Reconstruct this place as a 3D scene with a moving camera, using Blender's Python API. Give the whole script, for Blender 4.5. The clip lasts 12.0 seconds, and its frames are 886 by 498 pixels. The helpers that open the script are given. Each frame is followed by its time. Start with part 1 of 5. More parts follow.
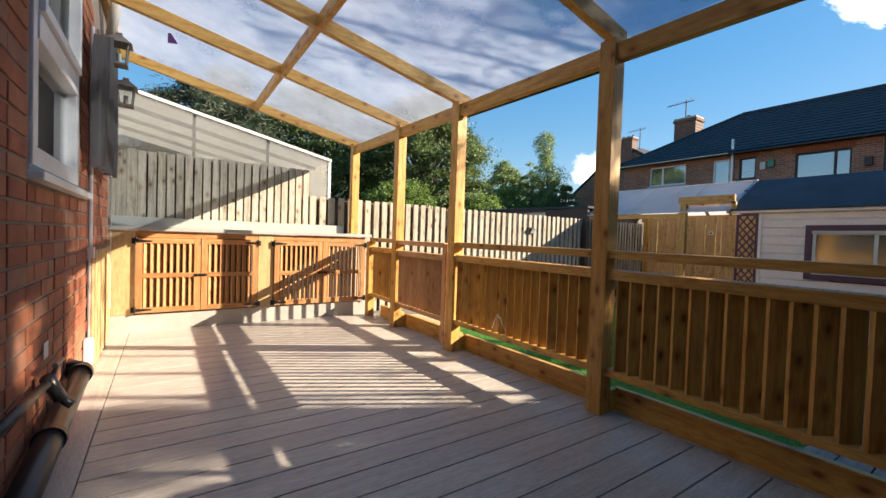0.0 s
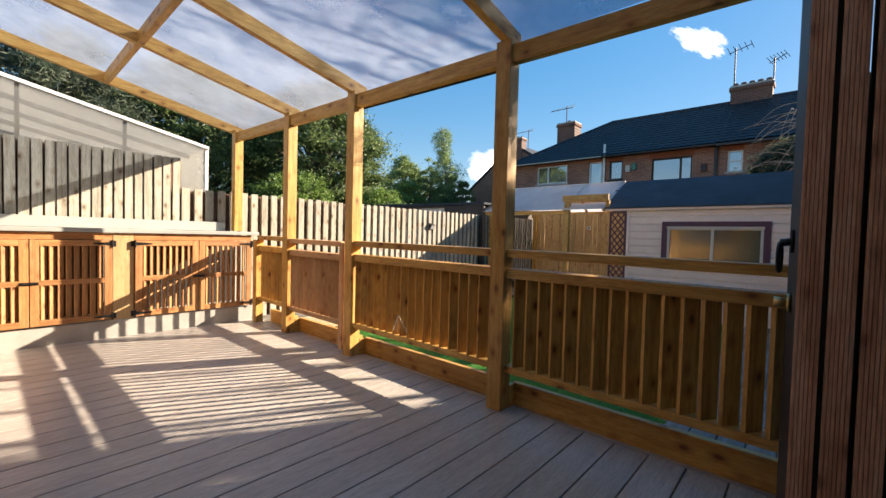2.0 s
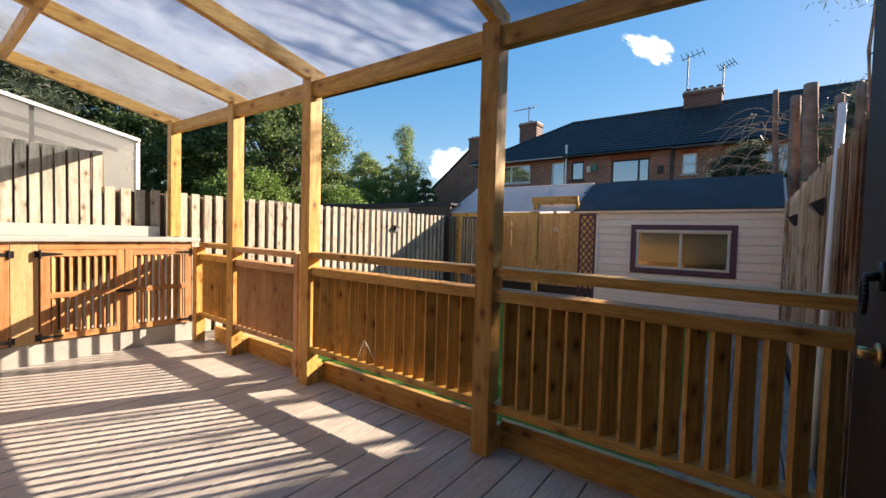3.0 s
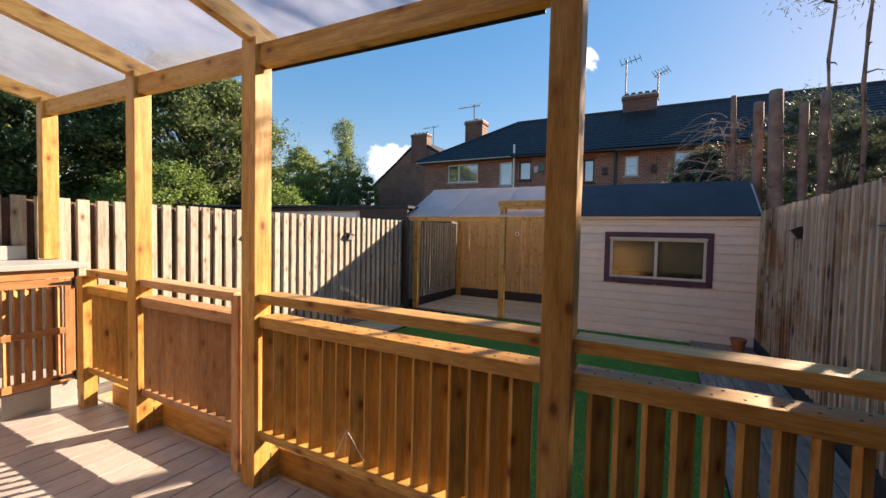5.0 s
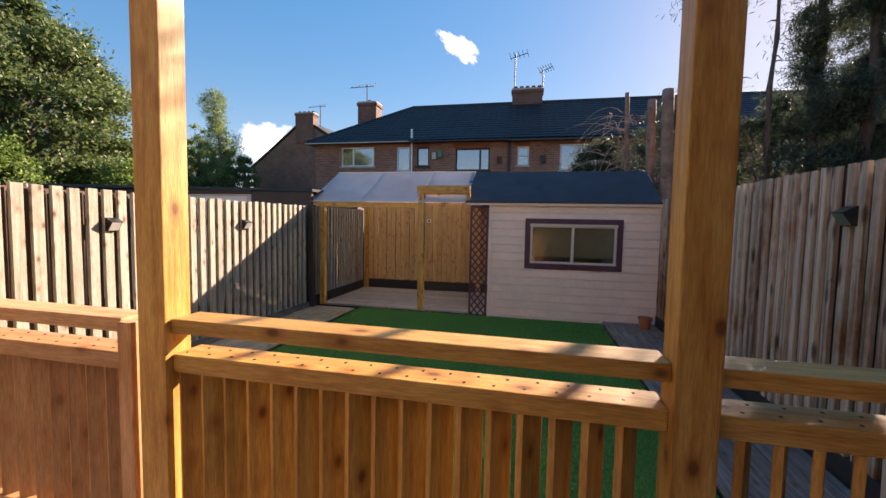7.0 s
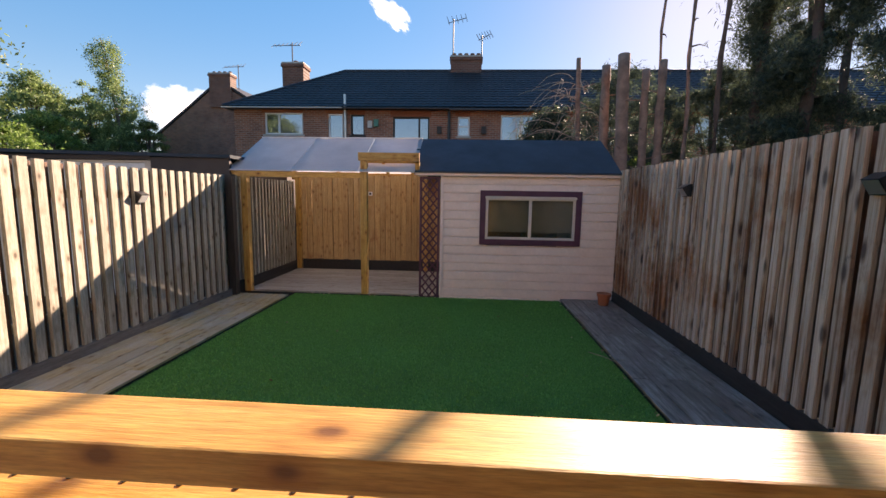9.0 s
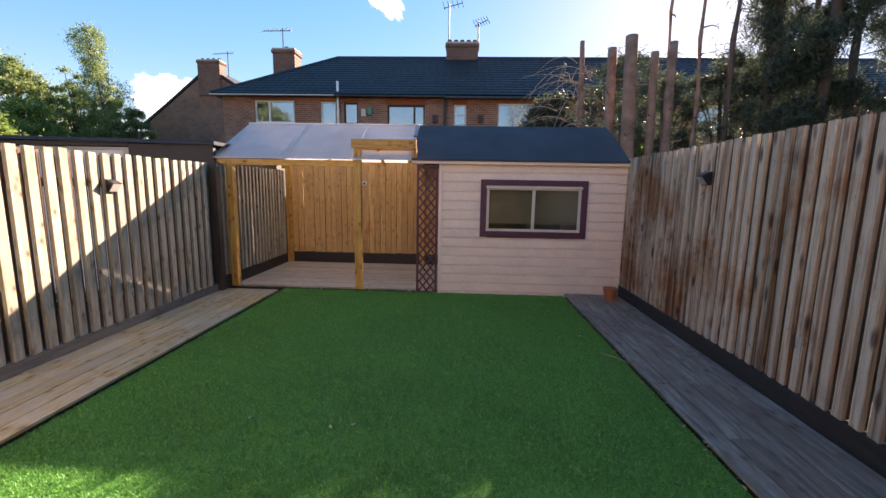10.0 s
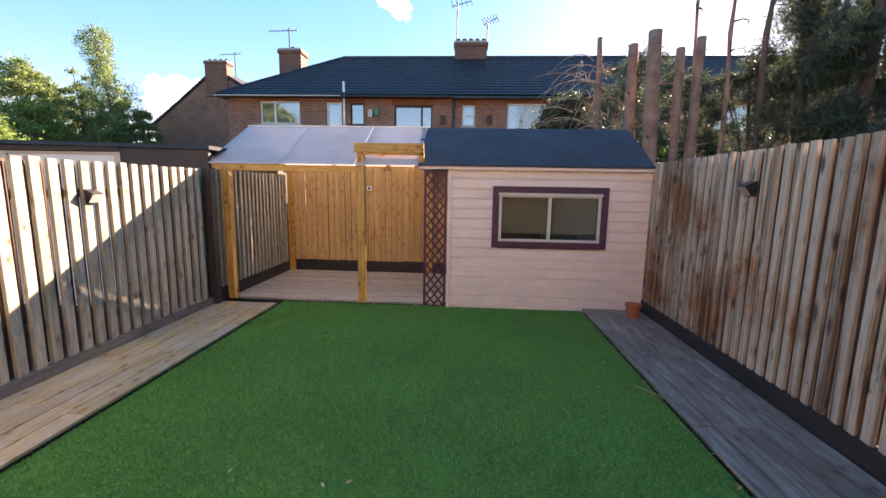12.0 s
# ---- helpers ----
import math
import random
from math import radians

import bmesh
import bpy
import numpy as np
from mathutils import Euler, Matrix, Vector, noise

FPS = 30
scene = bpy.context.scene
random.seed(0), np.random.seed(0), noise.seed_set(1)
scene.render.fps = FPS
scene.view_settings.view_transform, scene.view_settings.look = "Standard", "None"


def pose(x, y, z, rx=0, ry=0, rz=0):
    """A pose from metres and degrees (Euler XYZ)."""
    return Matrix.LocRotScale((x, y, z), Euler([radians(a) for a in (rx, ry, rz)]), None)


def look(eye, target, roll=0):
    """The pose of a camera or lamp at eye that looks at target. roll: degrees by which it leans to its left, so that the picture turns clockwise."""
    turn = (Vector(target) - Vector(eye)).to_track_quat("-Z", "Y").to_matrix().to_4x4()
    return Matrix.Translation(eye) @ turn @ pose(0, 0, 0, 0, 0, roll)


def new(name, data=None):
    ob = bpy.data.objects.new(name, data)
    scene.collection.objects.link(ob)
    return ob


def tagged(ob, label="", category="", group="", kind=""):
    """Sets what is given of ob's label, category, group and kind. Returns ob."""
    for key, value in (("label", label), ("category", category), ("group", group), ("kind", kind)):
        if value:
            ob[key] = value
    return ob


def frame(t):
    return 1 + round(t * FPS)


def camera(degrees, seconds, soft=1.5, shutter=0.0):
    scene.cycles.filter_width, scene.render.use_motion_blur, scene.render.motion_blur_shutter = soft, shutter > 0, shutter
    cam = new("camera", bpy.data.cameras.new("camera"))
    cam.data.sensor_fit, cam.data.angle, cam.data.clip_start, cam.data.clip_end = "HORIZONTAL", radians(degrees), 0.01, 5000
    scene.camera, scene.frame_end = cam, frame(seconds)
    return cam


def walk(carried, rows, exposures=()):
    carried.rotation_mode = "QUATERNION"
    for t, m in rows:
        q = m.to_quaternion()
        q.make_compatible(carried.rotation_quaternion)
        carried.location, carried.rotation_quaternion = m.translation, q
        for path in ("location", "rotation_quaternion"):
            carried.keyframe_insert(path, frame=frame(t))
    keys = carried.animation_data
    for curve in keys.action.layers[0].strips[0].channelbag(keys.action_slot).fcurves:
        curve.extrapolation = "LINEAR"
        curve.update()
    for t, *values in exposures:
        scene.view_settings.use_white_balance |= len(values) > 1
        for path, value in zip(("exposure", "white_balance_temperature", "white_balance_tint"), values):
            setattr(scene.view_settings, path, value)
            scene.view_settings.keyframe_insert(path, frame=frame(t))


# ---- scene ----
cam = camera(94.5, 12.0)
PATH = [
    (0, (-0.101, 0.045, 0.961), (-1.756, 1.167, 0.911), 1.9),
    (0.5, (-0.109, 0.057, 0.952), (-1.701, 1.267, 0.901), 1.7),
    (1, (-0.122, 0.074, 0.948), (-1.64, 1.376, 0.896), 1.7),
    (1.5, (-0.134, 0.083, 0.963), (-1.563, 1.482, 0.904), 1.6),
    (2, (-0.187, 0.125, 0.994), (-1.525, 1.611, 0.93), 1.5),
    (2.5, (-0.311, 0.215, 1.052), (-1.567, 1.77, 0.985), 1.5),
    (3, (-0.498, 0.36, 1.078), (-1.69, 1.964, 1.008), 1.5),
    (5, (-1.239, 0.793, 1.242), (-2.18, 2.556, 1.164), 1.2),
    (5.5, (-1.425, 0.887, 1.249), (-2.258, 2.703, 1.164), 1.2),
    (6, (-1.586, 0.96, 1.239), (-2.292, 2.828, 1.142), 1.2),
    (6.5, (-1.726, 1.023, 1.23), (-2.295, 2.938, 1.119), 1.1),
    (7, (-1.881, 1.093, 1.235), (-2.308, 3.043, 1.104), 1.1),
    (7.5, (-1.99, 1.192, 1.234), (-2.293, 3.163, 1.08), 1.0),
    (9.5, (-2.223, 1.85, 1.197), (-2.314, 3.829, 0.922), 1.0),
    (10, (-2.249, 1.982, 1.186), (-2.333, 3.959, 0.895), 1.0),
    (10.5, (-2.249, 2.111, 1.174), (-2.34, 4.086, 0.875), 0.9),
    (11, (-2.253, 2.216, 1.188), (-2.356, 4.191, 0.888), 0.9),
    (11.5, (-2.285, 2.298, 1.218), (-2.395, 4.273, 0.921), 1.0),
    (12, (-2.29, 2.354, 1.274), (-2.409, 4.329, 0.982), 1.0),
]
EXPOSURES = [(0, 1.72, 7500, 15), (3, 1.73, 7650, 19), (5, 1.7, 8200, 26), (7.5, 1.72, 8200, 29), (9.5, 1.98, 8300, 30), (10.5, 2.5, 8700, 32), (12, 2.65, 8700, 33)]
walk(cam, [(t, look(eye, target, roll)) for t, eye, target, roll in PATH], EXPOSURES)

# ---- light: low autumn sun over the garden's far right corner ----
SUN_AZ, SUN_EL = 28.5, 24.0
world = bpy.data.worlds.new("sky")
scene.world = world
world.use_nodes = True
wn = world.node_tree
sky = wn.nodes.new("ShaderNodeTexSky")
sky.sky_type = "NISHITA"
sky.sun_disc = False
sky.sun_elevation = radians(SUN_EL)
sky.sun_rotation = radians(SUN_AZ)
sky.air_density, sky.dust_density, sky.ozone_density = 1.0, 0.15, 3.2
deep = wn.nodes.new("ShaderNodeHueSaturation")
deep.inputs["Saturation"].default_value = 2.25
deep.inputs["Hue"].default_value = 0.506
even = wn.nodes.new("ShaderNodeGamma")
even.inputs["Gamma"].default_value = 0.43
wn.links.new(sky.outputs[0], even.inputs["Color"])
wn.links.new(even.outputs[0], deep.inputs["Color"])
wn.links.new(deep.outputs[0], wn.nodes["Background"].inputs[0])
wn.nodes["Background"].inputs[1].default_value = 0.148
lamp = bpy.data.lights.new("sun", "SUN")
lamp.energy, lamp.angle, lamp.color = 4.7, radians(0.42), (1.0, 0.91, 0.78)
sun_to = Vector((math.sin(radians(SUN_AZ)) * math.cos(radians(SUN_EL)), math.cos(radians(SUN_AZ)) * math.cos(radians(SUN_EL)), math.sin(radians(SUN_EL))))
new("sun", lamp).matrix_world = look(sun_to * 60, (0, 0, 0))


# ---- materials ----
def nodes_of(name):
    m = bpy.data.materials.new(name)
    m.use_nodes = True
    return m, m.node_tree, m.node_tree.nodes["Principled BSDF"]


def add(nt, kind, **values):
    n = nt.nodes.new(kind)
    for k, v in values.items():
        n.inputs[k].default_value = v
    return n


def ramp(nt, fac, stops):
    r = nt.nodes.new("ShaderNodeValToRGB")
    e = r.color_ramp.elements
    while len(e) < len(stops):
        e.new(0.5)
    for el, (p, c) in zip(e, stops):
        el.position = p
        el.color = (*c, 1) if len(c) == 3 else (c[0], c[0], c[0], 1)
    nt.links.new(fac, r.inputs[0])
    return r.outputs[0]


def mixed(nt, fac, a, b, how="MIX"):
    x = nt.nodes.new("ShaderNodeMix")
    x.data_type, x.blend_type = "RGBA", how
    for sock, v in ((x.inputs[0], fac), (x.inputs[6], a), (x.inputs[7], b)):
        if hasattr(v, "links"):
            nt.links.new(v, sock)
        elif isinstance(v, tuple):
            sock.default_value = (*v, 1)
        else:
            sock.default_value = v
    return x.outputs[2]


def coords(nt, scale=(1, 1, 1), shift=True):
    tc, mp = nt.nodes.new("ShaderNodeTexCoord"), nt.nodes.new("ShaderNodeMapping")
    mp.inputs["Scale"].default_value = scale
    nt.links.new(tc.outputs["Object"], mp.inputs["Vector"])
    if shift:
        oi, mu = nt.nodes.new("ShaderNodeObjectInfo"), nt.nodes.new("ShaderNodeVectorMath")
        mu.operation = "SCALE"
        mu.inputs[0].default_value = (17.3, 11.9, 23.1)
        nt.links.new(oi.outputs["Random"], mu.inputs["Scale"])
        nt.links.new(mu.outputs[0], mp.inputs["Location"])
    return mp.outputs[0]


def bumped(nt, bsdf, height, strength=0.3, distance=0.004):
    b = nt.nodes.new("ShaderNodeBump")
    b.inputs["Strength"].default_value, b.inputs["Distance"].default_value = strength, distance
    nt.links.new(height, b.inputs["Height"])
    nt.links.new(b.outputs[0], bsdf.inputs["Normal"])


def noise_of(nt, vec, scale, detail=5.0, rough=0.6):
    n = add(nt, "ShaderNodeTexNoise", Scale=scale, Detail=detail, Roughness=rough)
    nt.links.new(vec, n.inputs["Vector"])
    return n.outputs[0]


def wood(name, dark, mid, light, axis=2, rough=0.6, knots=0.5, vary=0.25, grey=None, stain=None):
    """Sawn timber with its grain along one axis, knots, growth rings and piece-to-piece variation."""
    m, nt, b = nodes_of(name)
    st = [9.0, 9.0, 9.0]
    st[axis] = 0.7
    v = coords(nt, tuple(st))
    g = noise_of(nt, v, 4.0, 8.0, 0.65)
    fine = noise_of(nt, v, 26.0, 3.0, 0.7)
    c = ramp(nt, g, [(0.3, dark), (0.5, mid), (0.72, light)])
    c = mixed(nt, 0.5, c, ramp(nt, fine, [(0.34, (0.35,)), (0.6, (1.0,))]), "MULTIPLY")
    if stain:
        geo, mp = nt.nodes.new("ShaderNodeNewGeometry"), nt.nodes.new("ShaderNodeMapping")
        mp.inputs["Scale"].default_value = (1, 1, 0.6)
        nt.links.new(geo.outputs["Position"], mp.inputs["Vector"])
        s = noise_of(nt, mp.outputs[0], 1.7, 6.0, 0.7)
        c = mixed(nt, ramp(nt, s, [(0.56, (0.0,)), (0.64, (0.65,))]), c, stain)
    if grey:
        s = noise_of(nt, coords(nt, (1, 1, 1)), 2.2, 5.0, 0.6)
        c = mixed(nt, ramp(nt, s, [(0.4, (0.0,)), (0.65, (0.8,))]), c, grey)
    if knots:
        ks = [11.0, 11.0, 11.0]
        ks[axis] = 6.5
        vo = add(nt, "ShaderNodeTexVoronoi", Scale=1.0)
        nt.links.new(coords(nt, tuple(ks)), vo.inputs["Vector"])
        halo = ramp(nt, vo.outputs["Distance"], [(0.16, (knots * 0.7,)), (0.36, (0.0,))])
        c = mixed(nt, halo, c, (dark[0] * 0.8, dark[1] * 0.62, dark[2] * 0.5))
        k = ramp(nt, vo.outputs["Distance"], [(0.08, (min(1.0, knots),)), (0.17, (0.0,))])
        c = mixed(nt, k, c, (dark[0] * 0.30, dark[1] * 0.22, dark[2] * 0.2))
    oi = nt.nodes.new("ShaderNodeObjectInfo")
    c = mixed(nt, 1.0, c, ramp(nt, oi.outputs["Random"], [(0.0, (1 - vary,)), (1.0, (1.0,))]), "MULTIPLY")
    nt.links.new(c, b.inputs["Base Color"])
    b.inputs["Roughness"].default_value = rough
    bumped(nt, b, fine, 0.35, 0.003)
    return m


def plain(name, colour, rough=0.5, metal=0.0, vary=0.12, scale=6.0, bump=0.1, spec=0.5):
    m, nt, b = nodes_of(name)
    v = coords(nt, (1, 1, 1))
    n1, n2 = noise_of(nt, v, scale, 6.0), noise_of(nt, v, scale * 9, 3.0)
    c = ramp(nt, n1, [(0.3, tuple(a * (1 - vary) for a in colour)), (0.7, tuple(min(1, a * (1 + vary)) for a in colour))])
    c = mixed(nt, 0.2, c, ramp(nt, n2, [(0.3, (0.6,)), (0.7, (1.0,))]), "MULTIPLY")
    nt.links.new(c, b.inputs["Base Color"])
    b.inputs["Roughness"].default_value, b.inputs["Metallic"].default_value = rough, metal
    b.inputs["Specular IOR Level"].default_value = spec
    if bump:
        bumped(nt, b, n2, bump, 0.003)
    return m


def glass(name, tint=(0.9, 0.95, 0.95), rough=0.02, sheen=0.0):
    m, nt, b = nodes_of(name)
    out = nt.nodes["Material Output"]
    tr, gl, fr, mx = add(nt, "ShaderNodeBsdfTransparent"), add(nt, "ShaderNodeBsdfGlossy", Roughness=rough), add(nt, "ShaderNodeFresnel", IOR=1.5), nt.nodes.new("ShaderNodeMixShader")
    tr.inputs[0].default_value = (*tint, 1)
    if sheen:
        mx.inputs[0].default_value = sheen
    else:
        nt.links.new(fr.outputs[0], mx.inputs[0])
    nt.links.new(tr.outputs[0], mx.inputs[1])
    nt.links.new(gl.outputs[0], mx.inputs[2])
    nt.links.new(mx.outputs[0], out.inputs[0])
    return m


def sheet_plastic(name, tint, clear, rough=0.25):
    """Multiwall plastic sheet: part see-through, part milky, with fine flutes and grime."""
    m, nt, b = nodes_of(name)
    out = nt.nodes["Material Output"]
    tr, tl, df, gl = add(nt, "ShaderNodeBsdfTransparent"), add(nt, "ShaderNodeBsdfTranslucent"), add(nt, "ShaderNodeBsdfDiffuse"), add(nt, "ShaderNodeBsdfGlossy", Roughness=rough)
    v = coords(nt, (1, 1, 1), False)
    dirt = noise_of(nt, v, 1.6, 6.0, 0.65)
    flute = nt.nodes.new("ShaderNodeTexWave")
    flute.inputs["Scale"].default_value = 16.0
    nt.links.new(v, flute.inputs["Vector"])
    col = ramp(nt, dirt, [(0.3, tuple(t * 0.8 for t in tint)), (0.7, tint)])
    for n in (tl, df):
        nt.links.new(col, n.inputs[0])
    tr.inputs[0].default_value = (*tint, 1)
    m1, m2, m3 = (nt.nodes.new("ShaderNodeMixShader") for _ in range(3))
    m1.inputs[0].default_value = 0.35
    nt.links.new(tl.outputs[0], m1.inputs[1])
    nt.links.new(df.outputs[0], m1.inputs[2])
    f = ramp(nt, dirt, [(0.3, (min(1.0, clear * 1.12),)), (0.7, (clear * 0.85,))])
    nt.links.new(f, m2.inputs[0])
    nt.links.new(m1.outputs[0], m2.inputs[1])
    nt.links.new(tr.outputs[0], m2.inputs[2])
    m3.inputs[0].default_value = 0.07
    nt.links.new(m2.outputs[0], m3.inputs[1])
    nt.links.new(gl.outputs[0], m3.inputs[2])
    bp = add(nt, "ShaderNodeBump", Strength=0.15, Distance=0.002)
    nt.links.new(flute.outputs[0], bp.inputs["Height"])
    nt.links.new(bp.outputs[0], gl.inputs["Normal"])
    nt.links.new(m3.outputs[0], out.inputs[0])
    return m


def brickwork(name, a, b_, mortar, scale=1.0, across=0):
    """Far brick walls, laid at real size: courses of 75 mm."""
    m, nt, b = nodes_of(name)
    tc, mp = nt.nodes.new("ShaderNodeTexCoord"), nt.nodes.new("ShaderNodeMapping")
    mp.inputs["Rotation"].default_value = (radians(90), 0, 0) if across == 0 else (radians(90), 0, radians(90))
    nt.links.new(tc.outputs["Object"], mp.inputs["Vector"])
    mp.vector_type = "TEXTURE"
    t = nt.nodes.new("ShaderNodeTexBrick")
    for k, v in (("Scale", 1.0), ("Brick Width", 0.225), ("Row Height", 0.075), ("Mortar Size", 0.008), ("Bias", 0.0)):
        t.inputs[k].default_value = v
    t.inputs["Color1"].default_value, t.inputs["Color2"].default_value, t.inputs["Mortar"].default_value = (*a, 1), (*b_, 1), (*mortar, 1)
    nt.links.new(mp.outputs[0], t.inputs["Vector"])
    n = noise_of(nt, coords(nt, (1, 1, 1), False), 1.3, 6.0)
    c = mixed(nt, 0.6, t.outputs[0], ramp(nt, n, [(0.3, (0.45,)), (0.7, (1.0,))]), "MULTIPLY")
    nt.links.new(c, b.inputs["Base Color"])
    b.inputs["Roughness"].default_value = 0.9
    bumped(nt, b, t.outputs[1], -0.4, 0.01)
    return m


def foliage(name, dark, light, through_=0.35):
    m, nt, b = nodes_of(name)
    g = nt.nodes.new("ShaderNodeNewGeometry")
    c = ramp(nt, g.outputs["Random Per Island"], [(0.0, dark), (0.75, light), (1.0, tuple(min(1, a * 1.5) for a in light))])
    nt.links.new(c, b.inputs["Base Color"])
    b.inputs["Roughness"].default_value = 0.55
    out = nt.nodes["Material Output"]
    tl, mx = nt.nodes.new("ShaderNodeBsdfTranslucent"), nt.nodes.new("ShaderNodeMixShader")
    nt.links.new(c, tl.inputs[0])
    mx.inputs[0].default_value = through_
    nt.links.new(b.outputs[0], mx.inputs[1])
    nt.links.new(tl.outputs[0], mx.inputs[2])
    nt.links.new(mx.outputs[0], out.inputs[0])
    return m


GOLD = ((0.48, 0.225, 0.045), (0.73, 0.41, 0.105), (0.83, 0.55, 0.185))
RED = ((0.52, 0.26, 0.11), (0.71, 0.41, 0.20), (0.80, 0.52, 0.30))
PINE = ((0.48, 0.28, 0.11), (0.66, 0.43, 0.19), (0.74, 0.53, 0.28))
WEATHER = ((0.27, 0.245, 0.185), (0.455, 0.425, 0.345), (0.58, 0.555, 0.475))
W_GOLD = [wood("golden_pine_%s" % "xyz"[i], *GOLD, axis=i, knots=0.85, rough=0.5) for i in range(3)]
W_RED = [wood("red_cedar_%s" % "xyz"[i], *RED, axis=i, knots=0.5) for i in range(3)]
W_PINE = wood("new_featheredge", *PINE, axis=2, knots=0.6, vary=0.2, stain=(0.36, 0.13, 0.04))
W_GREYF = wood("weathered_featheredge", *WEATHER, axis=2, knots=0.8, vary=0.22, rough=0.8)
W_FIN = [wood("orange_pine_%s" % "xyz"[i], (0.44, 0.195, 0.04), (0.69, 0.375, 0.092), (0.80, 0.50, 0.165), axis=i, knots=0.9, vary=0.28) for i in range(3)]
W_CEDAR = [wood("louvre_cedar_%s" % "xyz"[i], (0.40, 0.165, 0.055), (0.58, 0.275, 0.10), (0.69, 0.37, 0.165), axis=i, knots=0.5, vary=0.3) for i in range(3)]
# Dark brown holds the shade of the gaps between the front boards.
W_BACKF = wood("shade_brown_featheredge", (0.09, 0.05, 0.035), (0.18, 0.10, 0.07), (0.26, 0.16, 0.11), axis=2, knots=0.3, vary=0.3, rough=0.85)


def streaked_boards(name):
    """Old stain washed off sawn boards: pale bare timber, brown runs, black mildew, patches that cross the boards."""
    m, nt, b = nodes_of(name)
    v = coords(nt, (11, 11, 0.35))
    g, fine = noise_of(nt, v, 2.2, 6.0, 0.62), noise_of(nt, v, 19.0, 3.0, 0.7)
    geo, mp = nt.nodes.new("ShaderNodeNewGeometry"), nt.nodes.new("ShaderNodeMapping")
    mp.inputs["Scale"].default_value = (1, 1.0, 0.75)
    mp.inputs["Location"].default_value = (3.1, 0.9, 4.4)
    nt.links.new(geo.outputs["Position"], mp.inputs["Vector"])
    wide = noise_of(nt, mp.outputs[0], 0.9, 6.0, 0.68)
    pale = ramp(nt, g, [(0.30, (0.14, 0.08, 0.05)), (0.40, (0.40, 0.27, 0.18)), (0.48, (0.64, 0.54, 0.43)), (0.70, (0.74, 0.67, 0.58))])
    brown = ramp(nt, g, [(0.30, (0.09, 0.04, 0.022)), (0.48, (0.33, 0.145, 0.065)), (0.58, (0.46, 0.25, 0.13)), (0.68, (0.62, 0.52, 0.42))])
    c = mixed(nt, ramp(nt, wide, [(0.49, (0.0,)), (0.60, (1.0,))]), pale, brown)
    c = mixed(nt, 0.55, c, ramp(nt, fine, [(0.34, (0.4,)), (0.6, (1.0,))]), "MULTIPLY")
    vo = add(nt, "ShaderNodeTexVoronoi", Scale=1.0)
    nt.links.new(coords(nt, (10, 10, 3.6)), vo.inputs["Vector"])
    c = mixed(nt, ramp(nt, vo.outputs["Distance"], [(0.12, (0.9,)), (0.28, (0.0,))]), c, (0.07, 0.05, 0.045))
    mould = noise_of(nt, mp.outputs[0], 3.4, 6.0, 0.75)
    c = mixed(nt, ramp(nt, mould, [(0.60, (0.0,)), (0.68, (0.8,))]), c, (0.10, 0.09, 0.095))
    oi = nt.nodes.new("ShaderNodeObjectInfo")
    c = mixed(nt, 1.0, c, ramp(nt, oi.outputs["Random"], [(0.0, (0.72,)), (1.0, (1.0,))]), "MULTIPLY")
    nt.links.new(c, b.inputs["Base Color"])
    b.inputs["Roughness"].default_value = 0.75
    bumped(nt, b, fine, 0.4, 0.003)
    return m


W_BROWNF = streaked_boards("stained_featheredge")
W_PATH = wood("worn_deck_plank", (0.42, 0.27, 0.11), (0.66, 0.49, 0.25), (0.76, 0.63, 0.40), axis=1, vary=0.18, rough=0.27, grey=(0.56, 0.50, 0.41))
W_PATHG = wood("grey_deck_plank", (0.10, 0.07, 0.055), (0.36, 0.30, 0.25), (0.66, 0.60, 0.54), axis=1, vary=0.3, rough=0.45, grey=(0.22, 0.17, 0.14))
W_PATHX = wood("grey_deck_plank_across", (0.28, 0.24, 0.19), (0.45, 0.41, 0.35), (0.58, 0.54, 0.48), axis=0, vary=0.25, rough=0.65)
W_GATE = wood("grooved_brown_board", (0.36, 0.16, 0.09), (0.60, 0.33, 0.20), (0.70, 0.47, 0.34), axis=2, vary=0.2, knots=0.5)
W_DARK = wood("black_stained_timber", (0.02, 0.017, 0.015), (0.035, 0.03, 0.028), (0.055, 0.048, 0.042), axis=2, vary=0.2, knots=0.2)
GRAVEL_G = wood("grey_gravel_board", (0.12, 0.115, 0.105), (0.17, 0.165, 0.15), (0.23, 0.22, 0.20), axis=1, vary=0.1, knots=0.5, rough=0.85)
GRAVEL_B = wood("black_gravel_board", (0.016, 0.015, 0.016), (0.028, 0.027, 0.028), (0.045, 0.042, 0.042), axis=1, vary=0.1, knots=0.2, rough=0.7)
PLYWOOD = wood("birch_ply", (0.52, 0.33, 0.15), (0.60, 0.40, 0.19), (0.66, 0.46, 0.24), axis=2, knots=0.15, vary=0.08)
COMPOSITE = wood("taupe_composite_board", (0.47, 0.435, 0.39), (0.565, 0.525, 0.475), (0.65, 0.61, 0.555), axis=1, knots=0.0, vary=0.14, rough=0.36)
COMPOSITE_X = wood("taupe_composite_border", (0.45, 0.42, 0.375), (0.54, 0.50, 0.45), (0.62, 0.575, 0.52), axis=0, knots=0.0, vary=0.1, rough=0.36)
STONE = plain("pale_grey_worktop", (0.40, 0.42, 0.40), 0.45, vary=0.08, scale=2.0)
CONCRETE = plain("pale_concrete", (0.42, 0.41, 0.38), 0.85, vary=0.15, scale=3.0, bump=0.3)
